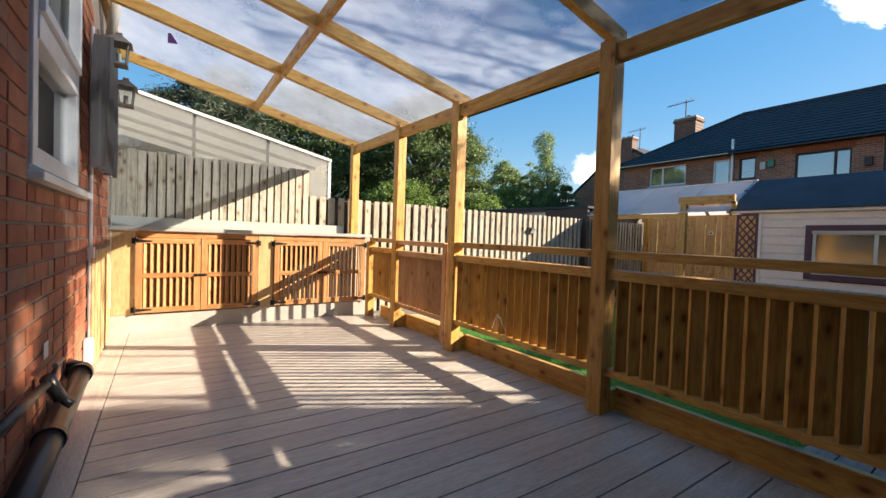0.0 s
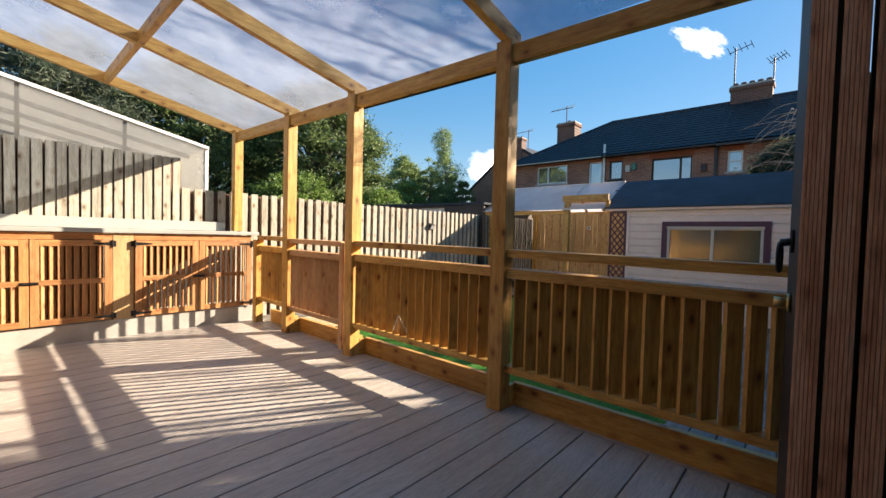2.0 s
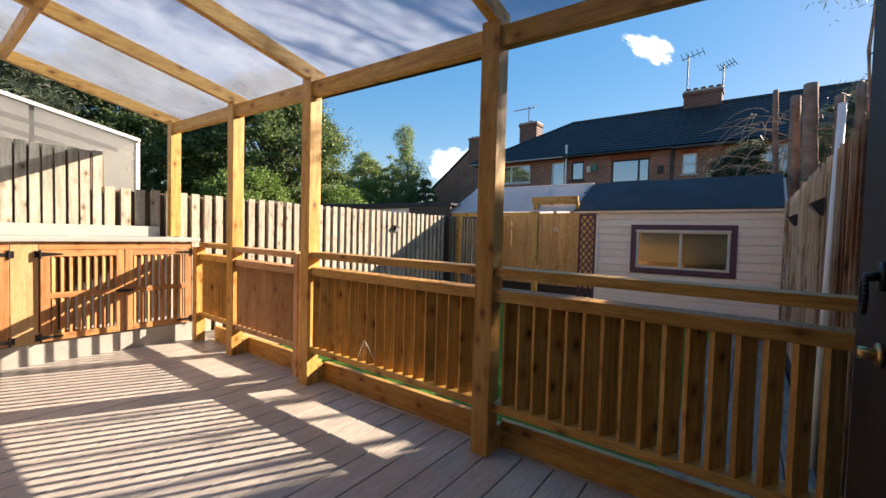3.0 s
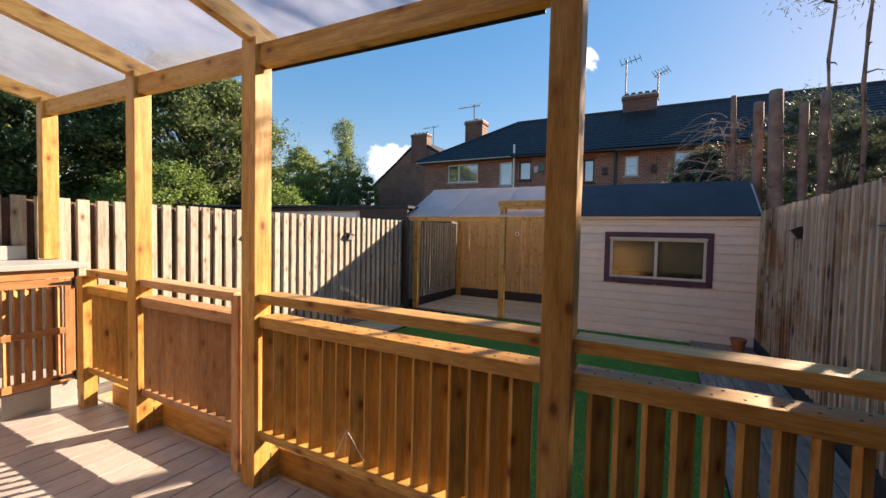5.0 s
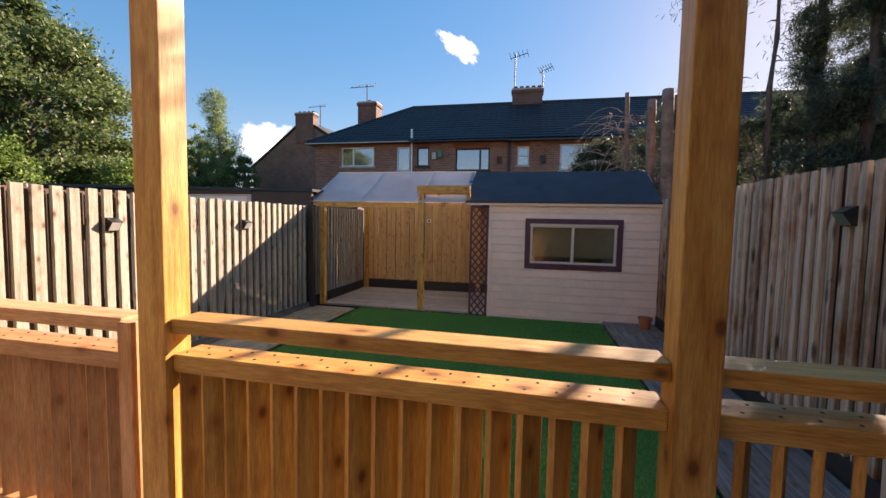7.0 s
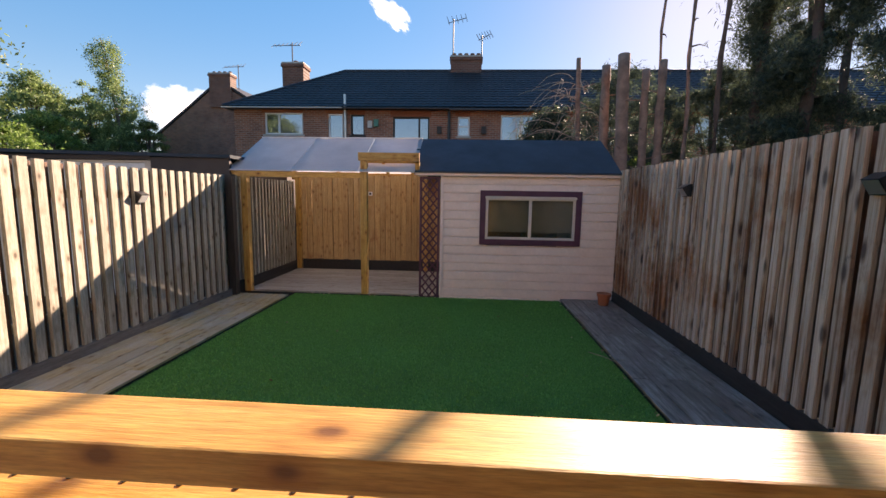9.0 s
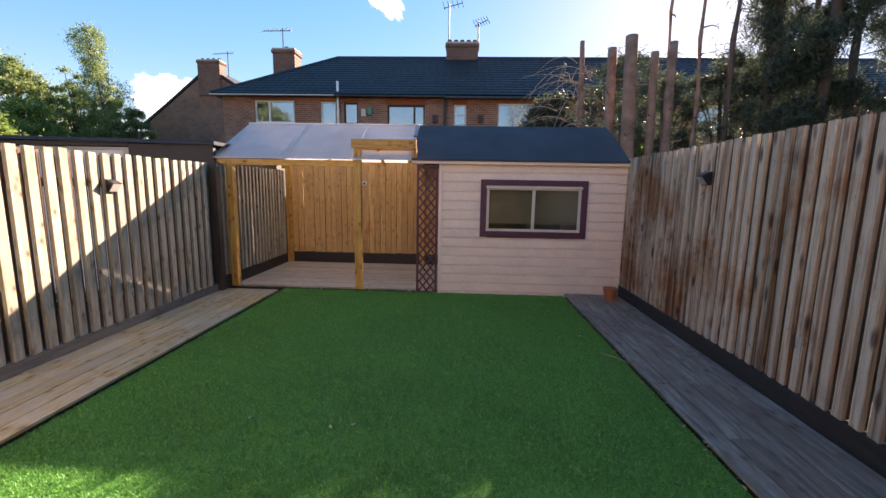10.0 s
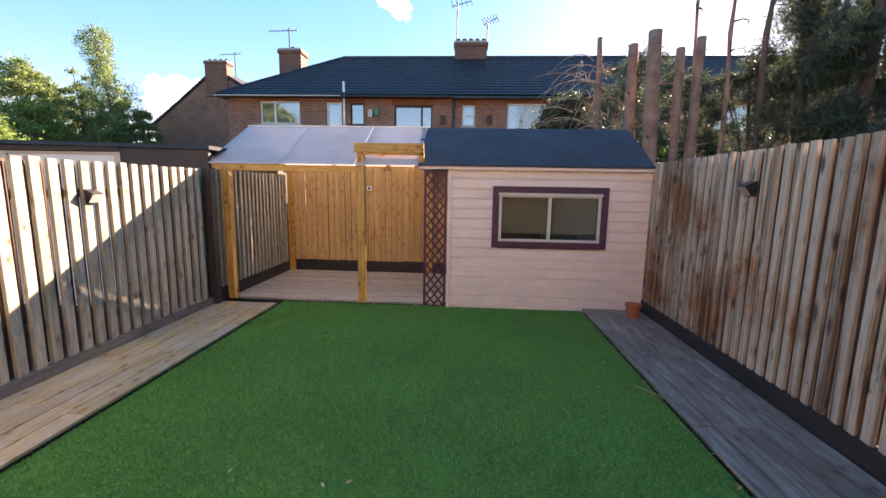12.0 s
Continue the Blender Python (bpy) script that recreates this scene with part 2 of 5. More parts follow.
BLACK = plain("black_iron", (0.02, 0.02, 0.02), 0.4, 0.3)
PIPE = plain("black_plastic_pipe", (0.022, 0.024, 0.028), 0.32, vary=0.2)
BRASS = plain("dull_brass", (0.55, 0.40, 0.18), 0.35, 0.9)
STEEL = plain("steel", (0.55, 0.55, 0.55), 0.35, 0.9)
ALLOY = plain("aluminium_trim", (0.62, 0.64, 0.66), 0.35, 0.7)
UPVC = plain("white_upvc", (0.80, 0.81, 0.82), 0.35, vary=0.06)
PURPLE = plain("plum_paint", (0.085, 0.03, 0.06), 0.55, vary=0.2)
PINKISH = plain("pale_pink_paint", (0.83, 0.69, 0.62), 0.65, vary=0.08, scale=3.0, bump=0.15)
CREAM = plain("cream_paint", (0.62, 0.58, 0.52), 0.55, vary=0.08)
FELT = plain("blue_grey_roof_felt", (0.035, 0.050, 0.065), 0.85, vary=0.25, scale=2.5, bump=0.6)
TILE = plain("dark_roof_tile", (0.018, 0.021, 0.028), 0.6, vary=0.35, scale=1.2)
TERRA = plain("terracotta", (0.42, 0.13, 0.06), 0.8)
BARK = plain("reddish_bark", (0.28, 0.18, 0.14), 0.95, vary=0.45, scale=5.0, bump=0.9)
BARK_D = plain("dark_bark", (0.12, 0.09, 0.075), 0.95, vary=0.4, scale=5.0, bump=0.9)
MORTAR = plain("old_mortar", (0.27, 0.22, 0.18), 0.95, vary=0.2, scale=9.0, bump=0.6)
SOIL = plain("dark_soil", (0.06, 0.05, 0.035), 1.0, vary=0.4, scale=4.0, bump=0.5)
TURF = plain("artificial_turf_mat", (0.055, 0.235, 0.043), 0.9, vary=0.3, scale=1.2, bump=0.6)
PANE = glass("window_glass")
DIMPANE = glass("dull_shed_glass", (0.8, 0.8, 0.75), 0.12, 0.14)
SHEET = sheet_plastic("clear_twinwall", (0.70, 0.77, 0.86), 0.66)
OPAL = sheet_plastic("opal_sheet", (0.93, 0.93, 0.95), 0.18, 0.3)
SMOKED = sheet_plastic("grimy_clear_sheet", (0.88, 0.88, 0.86), 0.35)
GRIMY = sheet_plastic("grimy_milky_sheet", (0.74, 0.75, 0.74), 0.84)
BRICK_FAR = brickwork("terrace_brick", (0.50, 0.18, 0.105), (0.30, 0.105, 0.065), (0.46, 0.37, 0.30))
BRICK_CHIM = brickwork("chimney_brick", (0.24, 0.085, 0.055), (0.14, 0.055, 0.04), (0.26, 0.21, 0.18))
BRICK_SIDE = brickwork("gable_brick", (0.34, 0.14, 0.09), (0.21, 0.085, 0.06), (0.30, 0.24, 0.20))
INSIDE = plain("unlit_room_dark", (0.10, 0.09, 0.08), 0.9)
NET = sheet_plastic("dark_net_cloth", (0.20, 0.21, 0.22), 0.35, 0.5)
LEAF = foliage("broad_leaf", (0.045, 0.085, 0.03), (0.15, 0.215, 0.075), 0.4)
LEAF_B = foliage("birch_leaf", (0.09, 0.15, 0.05), (0.24, 0.33, 0.12), 0.42)
LEAF_L = foliage("lime_leaf", (0.07, 0.14, 0.03), (0.20, 0.31, 0.075), 0.42)
LEAF_D = foliage("dark_needle", (0.025, 0.045, 0.033), (0.085, 0.115, 0.07), 0.35)
BLADE = foliage("turf_blade", (0.075, 0.28, 0.055), (0.125, 0.39, 0.088), 0.3)


def house_brick_material():
    m, nt, b = nodes_of("red_house_brick")
    oi = nt.nodes.new("ShaderNodeObjectInfo")
    c = ramp(nt, oi.outputs["Random"], [(0.0, (0.30, 0.085, 0.045)), (0.35, (0.40, 0.125, 0.06)), (0.7, (0.46, 0.17, 0.085)), (1.0, (0.36, 0.17, 0.11))])
    v = coords(nt, (1, 1, 1))
    n1, n2 = noise_of(nt, v, 14.0, 6.0), noise_of(nt, v, 90.0, 4.0)
    c = mixed(nt, 0.5, c, ramp(nt, n1, [(0.3, (0.4,)), (0.65, (1.0,))]), "MULTIPLY")
    nt.links.new(c, b.inputs["Base Color"])
    b.inputs["Roughness"].default_value = 0.9
    bumped(nt, b, n2, 0.6, 0.004)
    return m


BRICK = house_brick_material()


# ---- building helpers ----
def box(bm, x0, x1, y0, y1, z0, z1, bevel=0.0, m=None):
    vs = bmesh.ops.create_cube(bm, size=1.0)["verts"]
    t = Matrix.Translation(((x0 + x1) / 2, (y0 + y1) / 2, (z0 + z1) / 2)) @ Matrix.Diagonal((abs(x1 - x0), abs(y1 - y0), abs(z1 - z0), 1))
    bmesh.ops.transform(bm, matrix=(m @ t) if m else t, verts=vs)
    if bevel:
        es = list({e for v in vs for e in v.link_edges})
        bmesh.ops.bevel(bm, geom=es, offset=bevel, segments=2, profile=0.6, affect="EDGES")
    return bm


def tube(bm, a, b, r0, r1=None, n=10):
    a, b = Vector(a), Vector(b)
    d = b - a
    m = Matrix.Translation((a + b) / 2) @ d.to_track_quat("Z", "Y").to_matrix().to_4x4()
    bmesh.ops.create_cone(bm, cap_ends=True, segments=n, radius1=r0, radius2=r0 if r1 is None else r1, depth=d.length, matrix=m)
    return bm


def prism(bm, pts, ax, lo, hi):
    """A polygon, given in the two other axes, drawn out along one axis."""
    def at(p, w):
        return {0: (w, p[0], p[1]), 1: (p[0], w, p[1]), 2: (p[0], p[1], w)}[ax]
    lower, upper = [bm.verts.new(at(p, lo)) for p in pts], [bm.verts.new(at(p, hi)) for p in pts]
    n = len(pts)
    bm.faces.new(lower)
    bm.faces.new(upper[::-1])
    for i in range(n):
        bm.faces.new((lower[i], upper[i], upper[(i + 1) % n], lower[(i + 1) % n]))
    bmesh.ops.recalc_face_normals(bm, faces=bm.faces)
    return bm


def mesh_of(name, bm, material, smooth=False):
    me = bpy.data.meshes.new(name)
    bm.to_mesh(me)
    bm.free()
    me.materials.append(material)
    if smooth:
        for p in me.polygons:
            p.use_smooth = True
    return me


def part(name, bm, material, parent=None, label="", smooth=False):
    ob = new(name, mesh_of(name, bm, material, smooth))
    ob.parent = parent
    if label:
        ob["label"] = label
    return ob


def piece(name, me, parent, m):
    """A repeat that shares its mesh with the others."""
    ob = new(name, me)
    ob.parent = parent
    ob.matrix_local = m
    return ob


def thing(name, label, category, group="", at=(0, 0, 0)):
    ob = new(name)
    ob.empty_display_size = 0.1
    ob.location = at
    return tagged(ob, label, category, group)


def B(*a, **k):
    return box(bmesh.new(), *a, **k)


def setting(name, bm, material, label="", category=""):
    return tagged(part(name, bm, material), label, category, kind="structure")


rng = random.Random(7)

# ---- ground, lawn and paths ----
LAWN = -0.22
setting("ground", B(-400, 400, -60, 600, -0.7, -0.36), SOIL, "bare dark soil running out to the distance", "ground")
setting("garden_bed", B(-5.6, 0.1, 2.2, 9.6, -0.359, LAWN - 0.03), SOIL, "dark soil under the garden paths and lawn", "ground")
turf = setting("lawn", B(-4.66, -0.85, 2.24, 7.43, LAWN - 0.029, LAWN, 0.0), TURF, "green artificial turf laid between two plank paths", "lawn")

# ---- raised deck ----
deck = tagged(new("floor"), "taupe composite deck of narrow boards with dark gaps", "deck", kind="structure")
part("deck_frame", B(-4.86, 1.6, -0.36, 2.18, -0.20, -0.05), W_DARK, deck, "dark timber frame under the boards")
part("border_board", B(-4.84, 1.6, -0.375, -0.222, -0.024, 0.0, 0.003), COMPOSITE_X, deck, "pale border board along the house wall")
PITCH = 0.155
board_me = mesh_of("deck_board", B(-PITCH / 2 + 0.0035, PITCH / 2 - 0.0035, 0, 2.40, -0.024, 0.0, 0.0025), COMPOSITE)
for k in range(-13, 29):
    piece("deck_board", board_me, deck, pose(-0.4795 - PITCH * k, -0.218, 0))
part("edge_trim", B(-4.84, 1.6, 2.184, 2.206, -0.06, 0.004, 0.002), ALLOY, deck, "thin aluminium edge trim")
screw_me = mesh_of("screw_cap", tube(bmesh.new(), (0, 0, 0), (0, 0, 0.002), 0.006, n=8), ALLOY)
for i in range(0, 22, 2):
    piece("screw_cap", screw_me, deck, pose(-0.4795 - PITCH * (i - 4) + 0.02, 2.135, 0.0005))

# ---- pergola over the deck ----
def beam_z(x):
    return 2.033 - 0.0205 * (x + 2.0)


canopy = thing("deck_canopy", "golden pine lean-to canopy roofed with clear plastic sheets", "canopy")
POSTS = {"p0": -5.345, "p1": -4.069, "p2": -3.01, "p3": -1.561}
for nm, x in POSTS.items():
    z0 = 0.99 if nm == "p0" else 0.0
    part("post", B(x - 0.004, x + 0.092, 2.066, 2.16, z0, beam_z(x) + 0.075, 0.004), W_GOLD[2], canopy)
part("post", B(0.9, 0.99, 2.066, 2.16, 0, 2.04, 0.004), W_GOLD[2], canopy)
xs = [-5.345, -4.069, -3.01, -1.561, 0.9]
for a, b in zip(xs, xs[1:]):
    bm = B(a + 0.092, b - 0.004, 2.086, 2.141, -0.05, 0.05, 0.003)
    for v in bm.verts:
        v.co.z += beam_z(v.co.x)
    part("beam", bm, W_GOLD[0], canopy)


def rafter_low(y):
    return 2.115 + 0.212 * (2.086 - y)


def rafter(x, w=0.05, depth=0.095, y0=-0.37, y1=2.196):
    bm = bmesh.new()
    dz = -0.0105 * (x + 3.5)
    prism(bm, [(y0, rafter_low(y0) + dz), (y1, rafter_low(y1) + dz), (y1, rafter_low(y1) + depth + dz), (y0, rafter_low(y0) + depth + dz)], 0, x, x + w)
    return part("rafter", bm, W_GOLD[1], canopy)


for x in (-5.36, -4.04, -2.98, -1.535, -0.25, 0.95):
    rafter(x)
for x0, x1 in ((-5.31, -4.04), (-3.99, -2.98), (-2.93, -1.535), (-1.485, -0.25), (-0.2, 0.95)):
    for y in (0.90,):
        z = rafter_low(y)
        part("noggin", B(x0, x1, y - 0.022, y + 0.022, z + 0.0 - 0.0105 * (x0 + 3.5), z + 0.09 - 0.0105 * (x0 + 3.5), 0.002), W_GOLD[0], canopy)
part("wall_plate", B(-5.36, 1.0, -0.379, -0.335, rafter_low(-0.36) + 0.02, rafter_low(-0.36) + 0.16, 0.002), W_GOLD[0], canopy)
for x0, x1 in ((-5.38, -4.02), (-4.01, -2.96), (-2.95, -1.515), (-1.505, -0.23), (-0.22, 1.02)):
    bm = bmesh.new()
    dz = 0.104 - 0.0105 * ((x0 + x1) / 2 + 3.5)
    prism(bm, [(-0.37, rafter_low(-0.37) + dz), (2.255, rafter_low(2.255) + dz), (2.255, rafter_low(2.255) + dz + 0.01), (-0.37, rafter_low(-0.37) + dz + 0.01)], 0, x0, x1)
    part("roof_sheet", bm, SHEET, canopy, "translucent twin-wall plastic sheet")
bm = B(-2.9, -1.6, 2.1425, 2.1465, -0.062, -0.046)
for v in bm.verts:
    v.co.z += beam_z(v.co.x)
part("drip_felt", bm, BLACK, canopy, "scrap of black felt under the beam")

# ---- balustrade with angled upright fins ----
FIN = Matrix.Rotation(-radians(33), 4, "Z")
FINS = {}


def fin_mesh(mat, z0, z1):
    key = (mat.name, z0, z1)
    if key not in FINS:
        FINS[key] = mesh_of("fin", box(bmesh.new(), -0.0100, 0.0100, 0.0, 0.088, z0, z1, 0.0015), mat)
    return FINS[key]


def balustrade(x0, x1, mats, first, count, label, pitch=0.0772, stile=False, drop=0.0, name="balustrade"):
    t = thing(name, label, name.replace("_", " "), "deck balustrade")
    zt = [0.932 - 0.006 * (x0 + 2.8), 0.932 - 0.006 * (x1 + 2.8)]

    def bar(nm, za, zb, ya, yb, mat, xa=x0, xb=x1):
        bm = B(xa, xb, ya, yb, za, zb, 0.004)
        for v in bm.verts:
            v.co.z += -0.006 * (v.co.x + 2.8) - drop
        return part(nm, bm, mat, t)
    bar("top_rail", 0.890, 0.934, 2.086, 2.194, mats[0])
    bar("middle_rail", 0.772, 0.826, 2.090, 2.198, mats[0])
    bar("bottom_rail", 0.232, 0.272, 2.090, 2.198, mats[0])
    me = fin_mesh(W_FIN[2] if mats is W_GOLD else mats[2], 0.27, 0.774)
    for i in range(count):
        x = first + i * pitch
        if x + 0.055 < x1 + 0.004:
            piece("fin", me, t, pose(x, 2.098, -0.006 * (x + 2.8) - drop) @ FIN)
            for y in (2.118, 2.168):
                piece("nail_head", NAIL, t, pose(x + (0.010 if y < 2.14 else 0.042), y, 0.8265 - 0.006 * (x + 2.8) - drop))
    if stile:
        part("stile", B(x1 - 0.002, x1 + 0.05, 2.074, 2.131, 0.03, 0.915, 0.003), mats[2], t)
    return t


NAIL = mesh_of("nail_head", tube(bmesh.new(), (0, 0, 0), (0, 0, 0.001), 0.0042, n=8), W_DARK)
newel = tagged(part("newel_post", B(-4.74, -4.652, 2.066, 2.146, 0, 0.90, 0.004), W_GOLD[2]), "short golden pine newel post beside the cabinets", "post")
balustrade(-4.65, -4.074, W_GOLD, -4.60, 7, "golden pine balustrade with angled upright fins beside the worktop")
balustrade(-3.976, -3.100, W_RED, -3.955, 12, "reddish timber gate with angled upright fins", stile=True, drop=0.012, name="garden_gate")
balustrade(-2.917, -1.566, W_GOLD, -2.902, 17, "golden pine balustrade with angled upright fins and nailed rails")
balustrade(-1.468, -0.20, W_GOLD, -1.416, 17, "golden pine balustrade with angled upright fins ending at the dark gate", pitch=0.0755)
for x0, x1 in ((-4.612, -4.071), (-3.981, -2.99), (-2.92, -1.572), (-1.482, 0.9)):
    bm = B(x0, x1, 2.212, 2.247, -0.05, 0.135, 0.003)
    tagged(part("kick_board", bm, W_GOLD[0]), "golden pine kick board along the deck edge", "board", "deck kick boards")
for x in (-4.069, -3.01, -1.561):
    tagged(part("post_block", B(x + 0.02, x + 0.095, 2.161, 2.211, 0.0, 0.13, 0.003), W_GOLD[1]), "short pine block behind the post foot", "block", "post foot blocks")

# ---- worktop and cabinets at the deck's end ----
CX = -4.84
plinth = setting("plinth", B(-5.34, CX - 0.0, -0.39, 2.10, -0.05, 0.158, 0.004), CONCRETE, "pale concrete plinth under the cabinets", "plinth")
worktop = tagged(part("worktop", B(-5.36, CX + 0.03, -0.42, 2.165, 0.945, 0.982, 0.006), STONE), "pale grey stone worktop along the fence", "worktop")
tagged(part("upstand", B(-5.375, -5.345, -0.42, 2.0, 0.984, 1.085, 0.004), STONE), "pale grey upstand behind the worktop", "upstand")
tagged(part("ply_panel", B(CX - 0.02, CX + 0.002, -0.40, -0.192, 0.16, 0.943, 0.002), PLYWOOD), "bare plywood filler panel beside the cabinet", "panel", "ply filler panels")
tagged(part("ply_panel", B(CX - 0.02, CX + 0.002, 0.872, 1.022, 0.16, 0.943, 0.002), PLYWOOD), "bare plywood filler panel between two cabinets", "panel", "ply filler panels")
LOUVRE = {}


def louvred_door(t, y0, y1, z0, z1, hinge_left):
    d = part("door", B(CX + 0.0, CX + 0.024, y0, y0 + 0.055, z0, z1, 0.003), W_CEDAR[2], t, "louvred cedar door")
    part("stile", B(CX, CX + 0.024, y1 - 0.055, y1, z0, z1, 0.003), W_CEDAR[2], d)
    for za, zb in ((z0, z0 + 0.05), (z1 - 0.05, z1), ((z0 + z1) / 2 - 0.022, (z0 + z1) / 2 + 0.022)):
        part("rail", B(CX + 0.0005, CX + 0.0235, y0 + 0.055, y1 - 0.055, za, zb, 0.002), W_CEDAR[1], d)
    zm = (z0 + z1) / 2
    n = 8
    for za, zb in ((z0 + 0.05, zm - 0.022), (zm + 0.022, z1 - 0.05)):
        key = round(zb - za, 3)
        if key not in LOUVRE:
            LOUVRE[key] = mesh_of("slat", box(bmesh.new(), -0.024, 0.024, -0.005, 0.005, 0, zb - za), W_CEDAR[2])
        for i in range(n):
            y = y0 + 0.055 + (y1 - y0 - 0.11) * (i + 0.5) / n
            piece("slat", LOUVRE[key], d, pose(CX + 0.006, y, za) @ Matrix.Rotation(radians(-52), 4, "Z"))
    hy = y0 if hinge_left else y1
    s = 1 if hinge_left else -1
    for z in (z0 + 0.03, z1 - 0.03):
        bm = bmesh.new()
        prism(bm, [(hy, z - 0.016), (hy + s * 0.13, z - 0.005), (hy + s * 0.13, z + 0.005), (hy, z + 0.016)], 0, CX + 0.0245, CX + 0.0275)
        tube(bm, (CX + 0.028, hy, z - 0.035), (CX + 0.028, hy, z + 0.035), 0.007)
        box(bm, CX + 0.003, CX + 0.0065, hy - s * 0.03, hy - s * 0.003, z - 0.026, z + 0.026)
        part("hinge", bm, BLACK, d, "black strap hinge")
    return d


for y0, y1 in ((-0.19, 0.868), (1.026, 2.09)):
    t = thing("cabinet", "pair of louvred cedar doors with black strap hinges under the worktop", "cabinet", "worktop cabinets", (CX, (y0 + y1) / 2, 0.16))
    t.location = (0, 0, 0)
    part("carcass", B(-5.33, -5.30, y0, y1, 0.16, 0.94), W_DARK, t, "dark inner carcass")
    ym = (y0 + y1) / 2
    part("head_rail", B(CX - 0.03, CX - 0.0, y0, y1, 0.882, 0.94), W_CEDAR[1], t)
    d1 = louvred_door(t, y0 + 0.004, ym - 0.003, 0.172, 0.878, True)
    louvred_door(t, ym + 0.003, y1 - 0.004, 0.172, 0.878, False)
    bm = B(CX + 0.0245, CX + 0.028, ym - 0.055, ym + 0.055, 0.51, 0.535)
    tube(bm, (CX + 0.034, ym - 0.045, 0.5225), (CX + 0.034, ym + 0.045, 0.5225), 0.006)
    tube(bm, (CX + 0.034, ym - 0.02, 0.5225), (CX + 0.058, ym - 0.02, 0.5225), 0.005)
    part("bolt", bm, BLACK, d1, "black barrel bolt")

# ---- fences ----
FEATHER = {}


def feather(mat, length, width):
    key = (mat.name, round(length, 2), round(width, 3))
    if key not in FEATHER:
        bm = bmesh.new()
        prism(bm, [(0, 0), (width, 0), (width, 0.014), (width - 0.003, 0.017), (0.003, 0.027), (0, 0.024)], 2, 0, length)
        FEATHER[key] = mesh_of("fence_board", bm, mat)
    return FEATHER[key]


def fence(name, label, mat, start, along, out, length, z0, z1, gravel=None, post=W_GREYF, pitch=0.115, gz=(-0.24, -0.09), posts=1.83, ragged=0.006, cover=0.74, behind=None):
    """A closeboard fence: overlapping feather-edged boards, their thick edges towards the start of the run."""
    t = thing(name, label, "fence", "closeboard fences")
    a, o = Vector((*along, 0)), Vector((*out, 0))
    base = Matrix((( a.x, o.x, 0, start[0]), (a.y, o.y, 0, start[1]), (0, 0, 1, 0), (0, 0, 0, 1)))
    me = feather(mat, z1 - z0, pitch * cover)
    # Where given, behind paints the gap shade into the back boards.
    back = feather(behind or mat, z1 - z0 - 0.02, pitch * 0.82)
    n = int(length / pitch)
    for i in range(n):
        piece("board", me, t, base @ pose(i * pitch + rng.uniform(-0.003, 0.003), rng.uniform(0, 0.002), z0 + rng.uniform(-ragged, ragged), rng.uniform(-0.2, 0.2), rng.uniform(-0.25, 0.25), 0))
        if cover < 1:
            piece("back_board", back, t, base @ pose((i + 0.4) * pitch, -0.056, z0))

    def slab(nm, u0, u1, v0, v1, za, zb, material):
        bm = B(u0, u1, v0, v1, za, zb, 0.003)
        bmesh.ops.transform(bm, matrix=base, verts=bm.verts)
        bmesh.ops.recalc_face_normals(bm, faces=bm.faces)
        return part(nm, bm, material, t)
    for z in (z0 + 0.25, z1 - 0.3):
        slab("arris_rail", 0, length, -0.100, -0.057, z, z + 0.07, mat)
    if gravel:
        slab("gravel_board", 0, length, -0.01, 0.03, gz[0], gz[1], gravel)
    m = int(length / posts)
    for i in range(m + 1):
        slab("post", i * posts, i * posts + 0.09, -0.19, -0.101, -0.3, z1 + 0.01, post)
    return t


FX = -5.42
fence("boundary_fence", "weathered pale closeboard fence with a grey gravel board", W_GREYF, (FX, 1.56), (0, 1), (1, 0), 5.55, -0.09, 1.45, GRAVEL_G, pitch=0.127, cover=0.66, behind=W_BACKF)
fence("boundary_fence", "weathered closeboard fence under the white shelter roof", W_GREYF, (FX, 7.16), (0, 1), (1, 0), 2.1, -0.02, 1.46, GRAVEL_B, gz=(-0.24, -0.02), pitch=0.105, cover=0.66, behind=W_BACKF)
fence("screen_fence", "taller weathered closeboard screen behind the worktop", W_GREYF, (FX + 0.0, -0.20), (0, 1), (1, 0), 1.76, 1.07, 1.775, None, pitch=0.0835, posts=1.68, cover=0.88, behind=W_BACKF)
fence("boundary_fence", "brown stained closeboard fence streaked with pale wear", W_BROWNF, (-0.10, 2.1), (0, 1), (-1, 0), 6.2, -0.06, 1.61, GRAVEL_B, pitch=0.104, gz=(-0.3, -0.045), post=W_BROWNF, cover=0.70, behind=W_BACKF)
fence("boundary_fence", "new golden closeboard fence with a dark gravel board", W_PINE, (-5.40, 9.34), (1, 0), (0, -1), 5.2, 0.0, 1.60, GRAVEL_B, pitch=0.1, gz=(-0.24, 0.0), post=W_GOLD[2], ragged=0.012, cover=0.93)
t = thing("wide_board_panel", "three wide weathered boards fixed at the fence's end", "fence panel")
for i in range(3):
    part("board", B(-5.40, -5.375, -0.46 + i * 0.085, -0.378 + i * 0.085, 0.985, 1.80 - 0.01 * i, 0.003), W_GREYF, t)
tagged(part("fence_post", B(-5.43, -5.33, 7.06, 7.15, -0.22, 1.47, 0.005), W_DARK), "dark weathered fence post beside the shelter", "post")

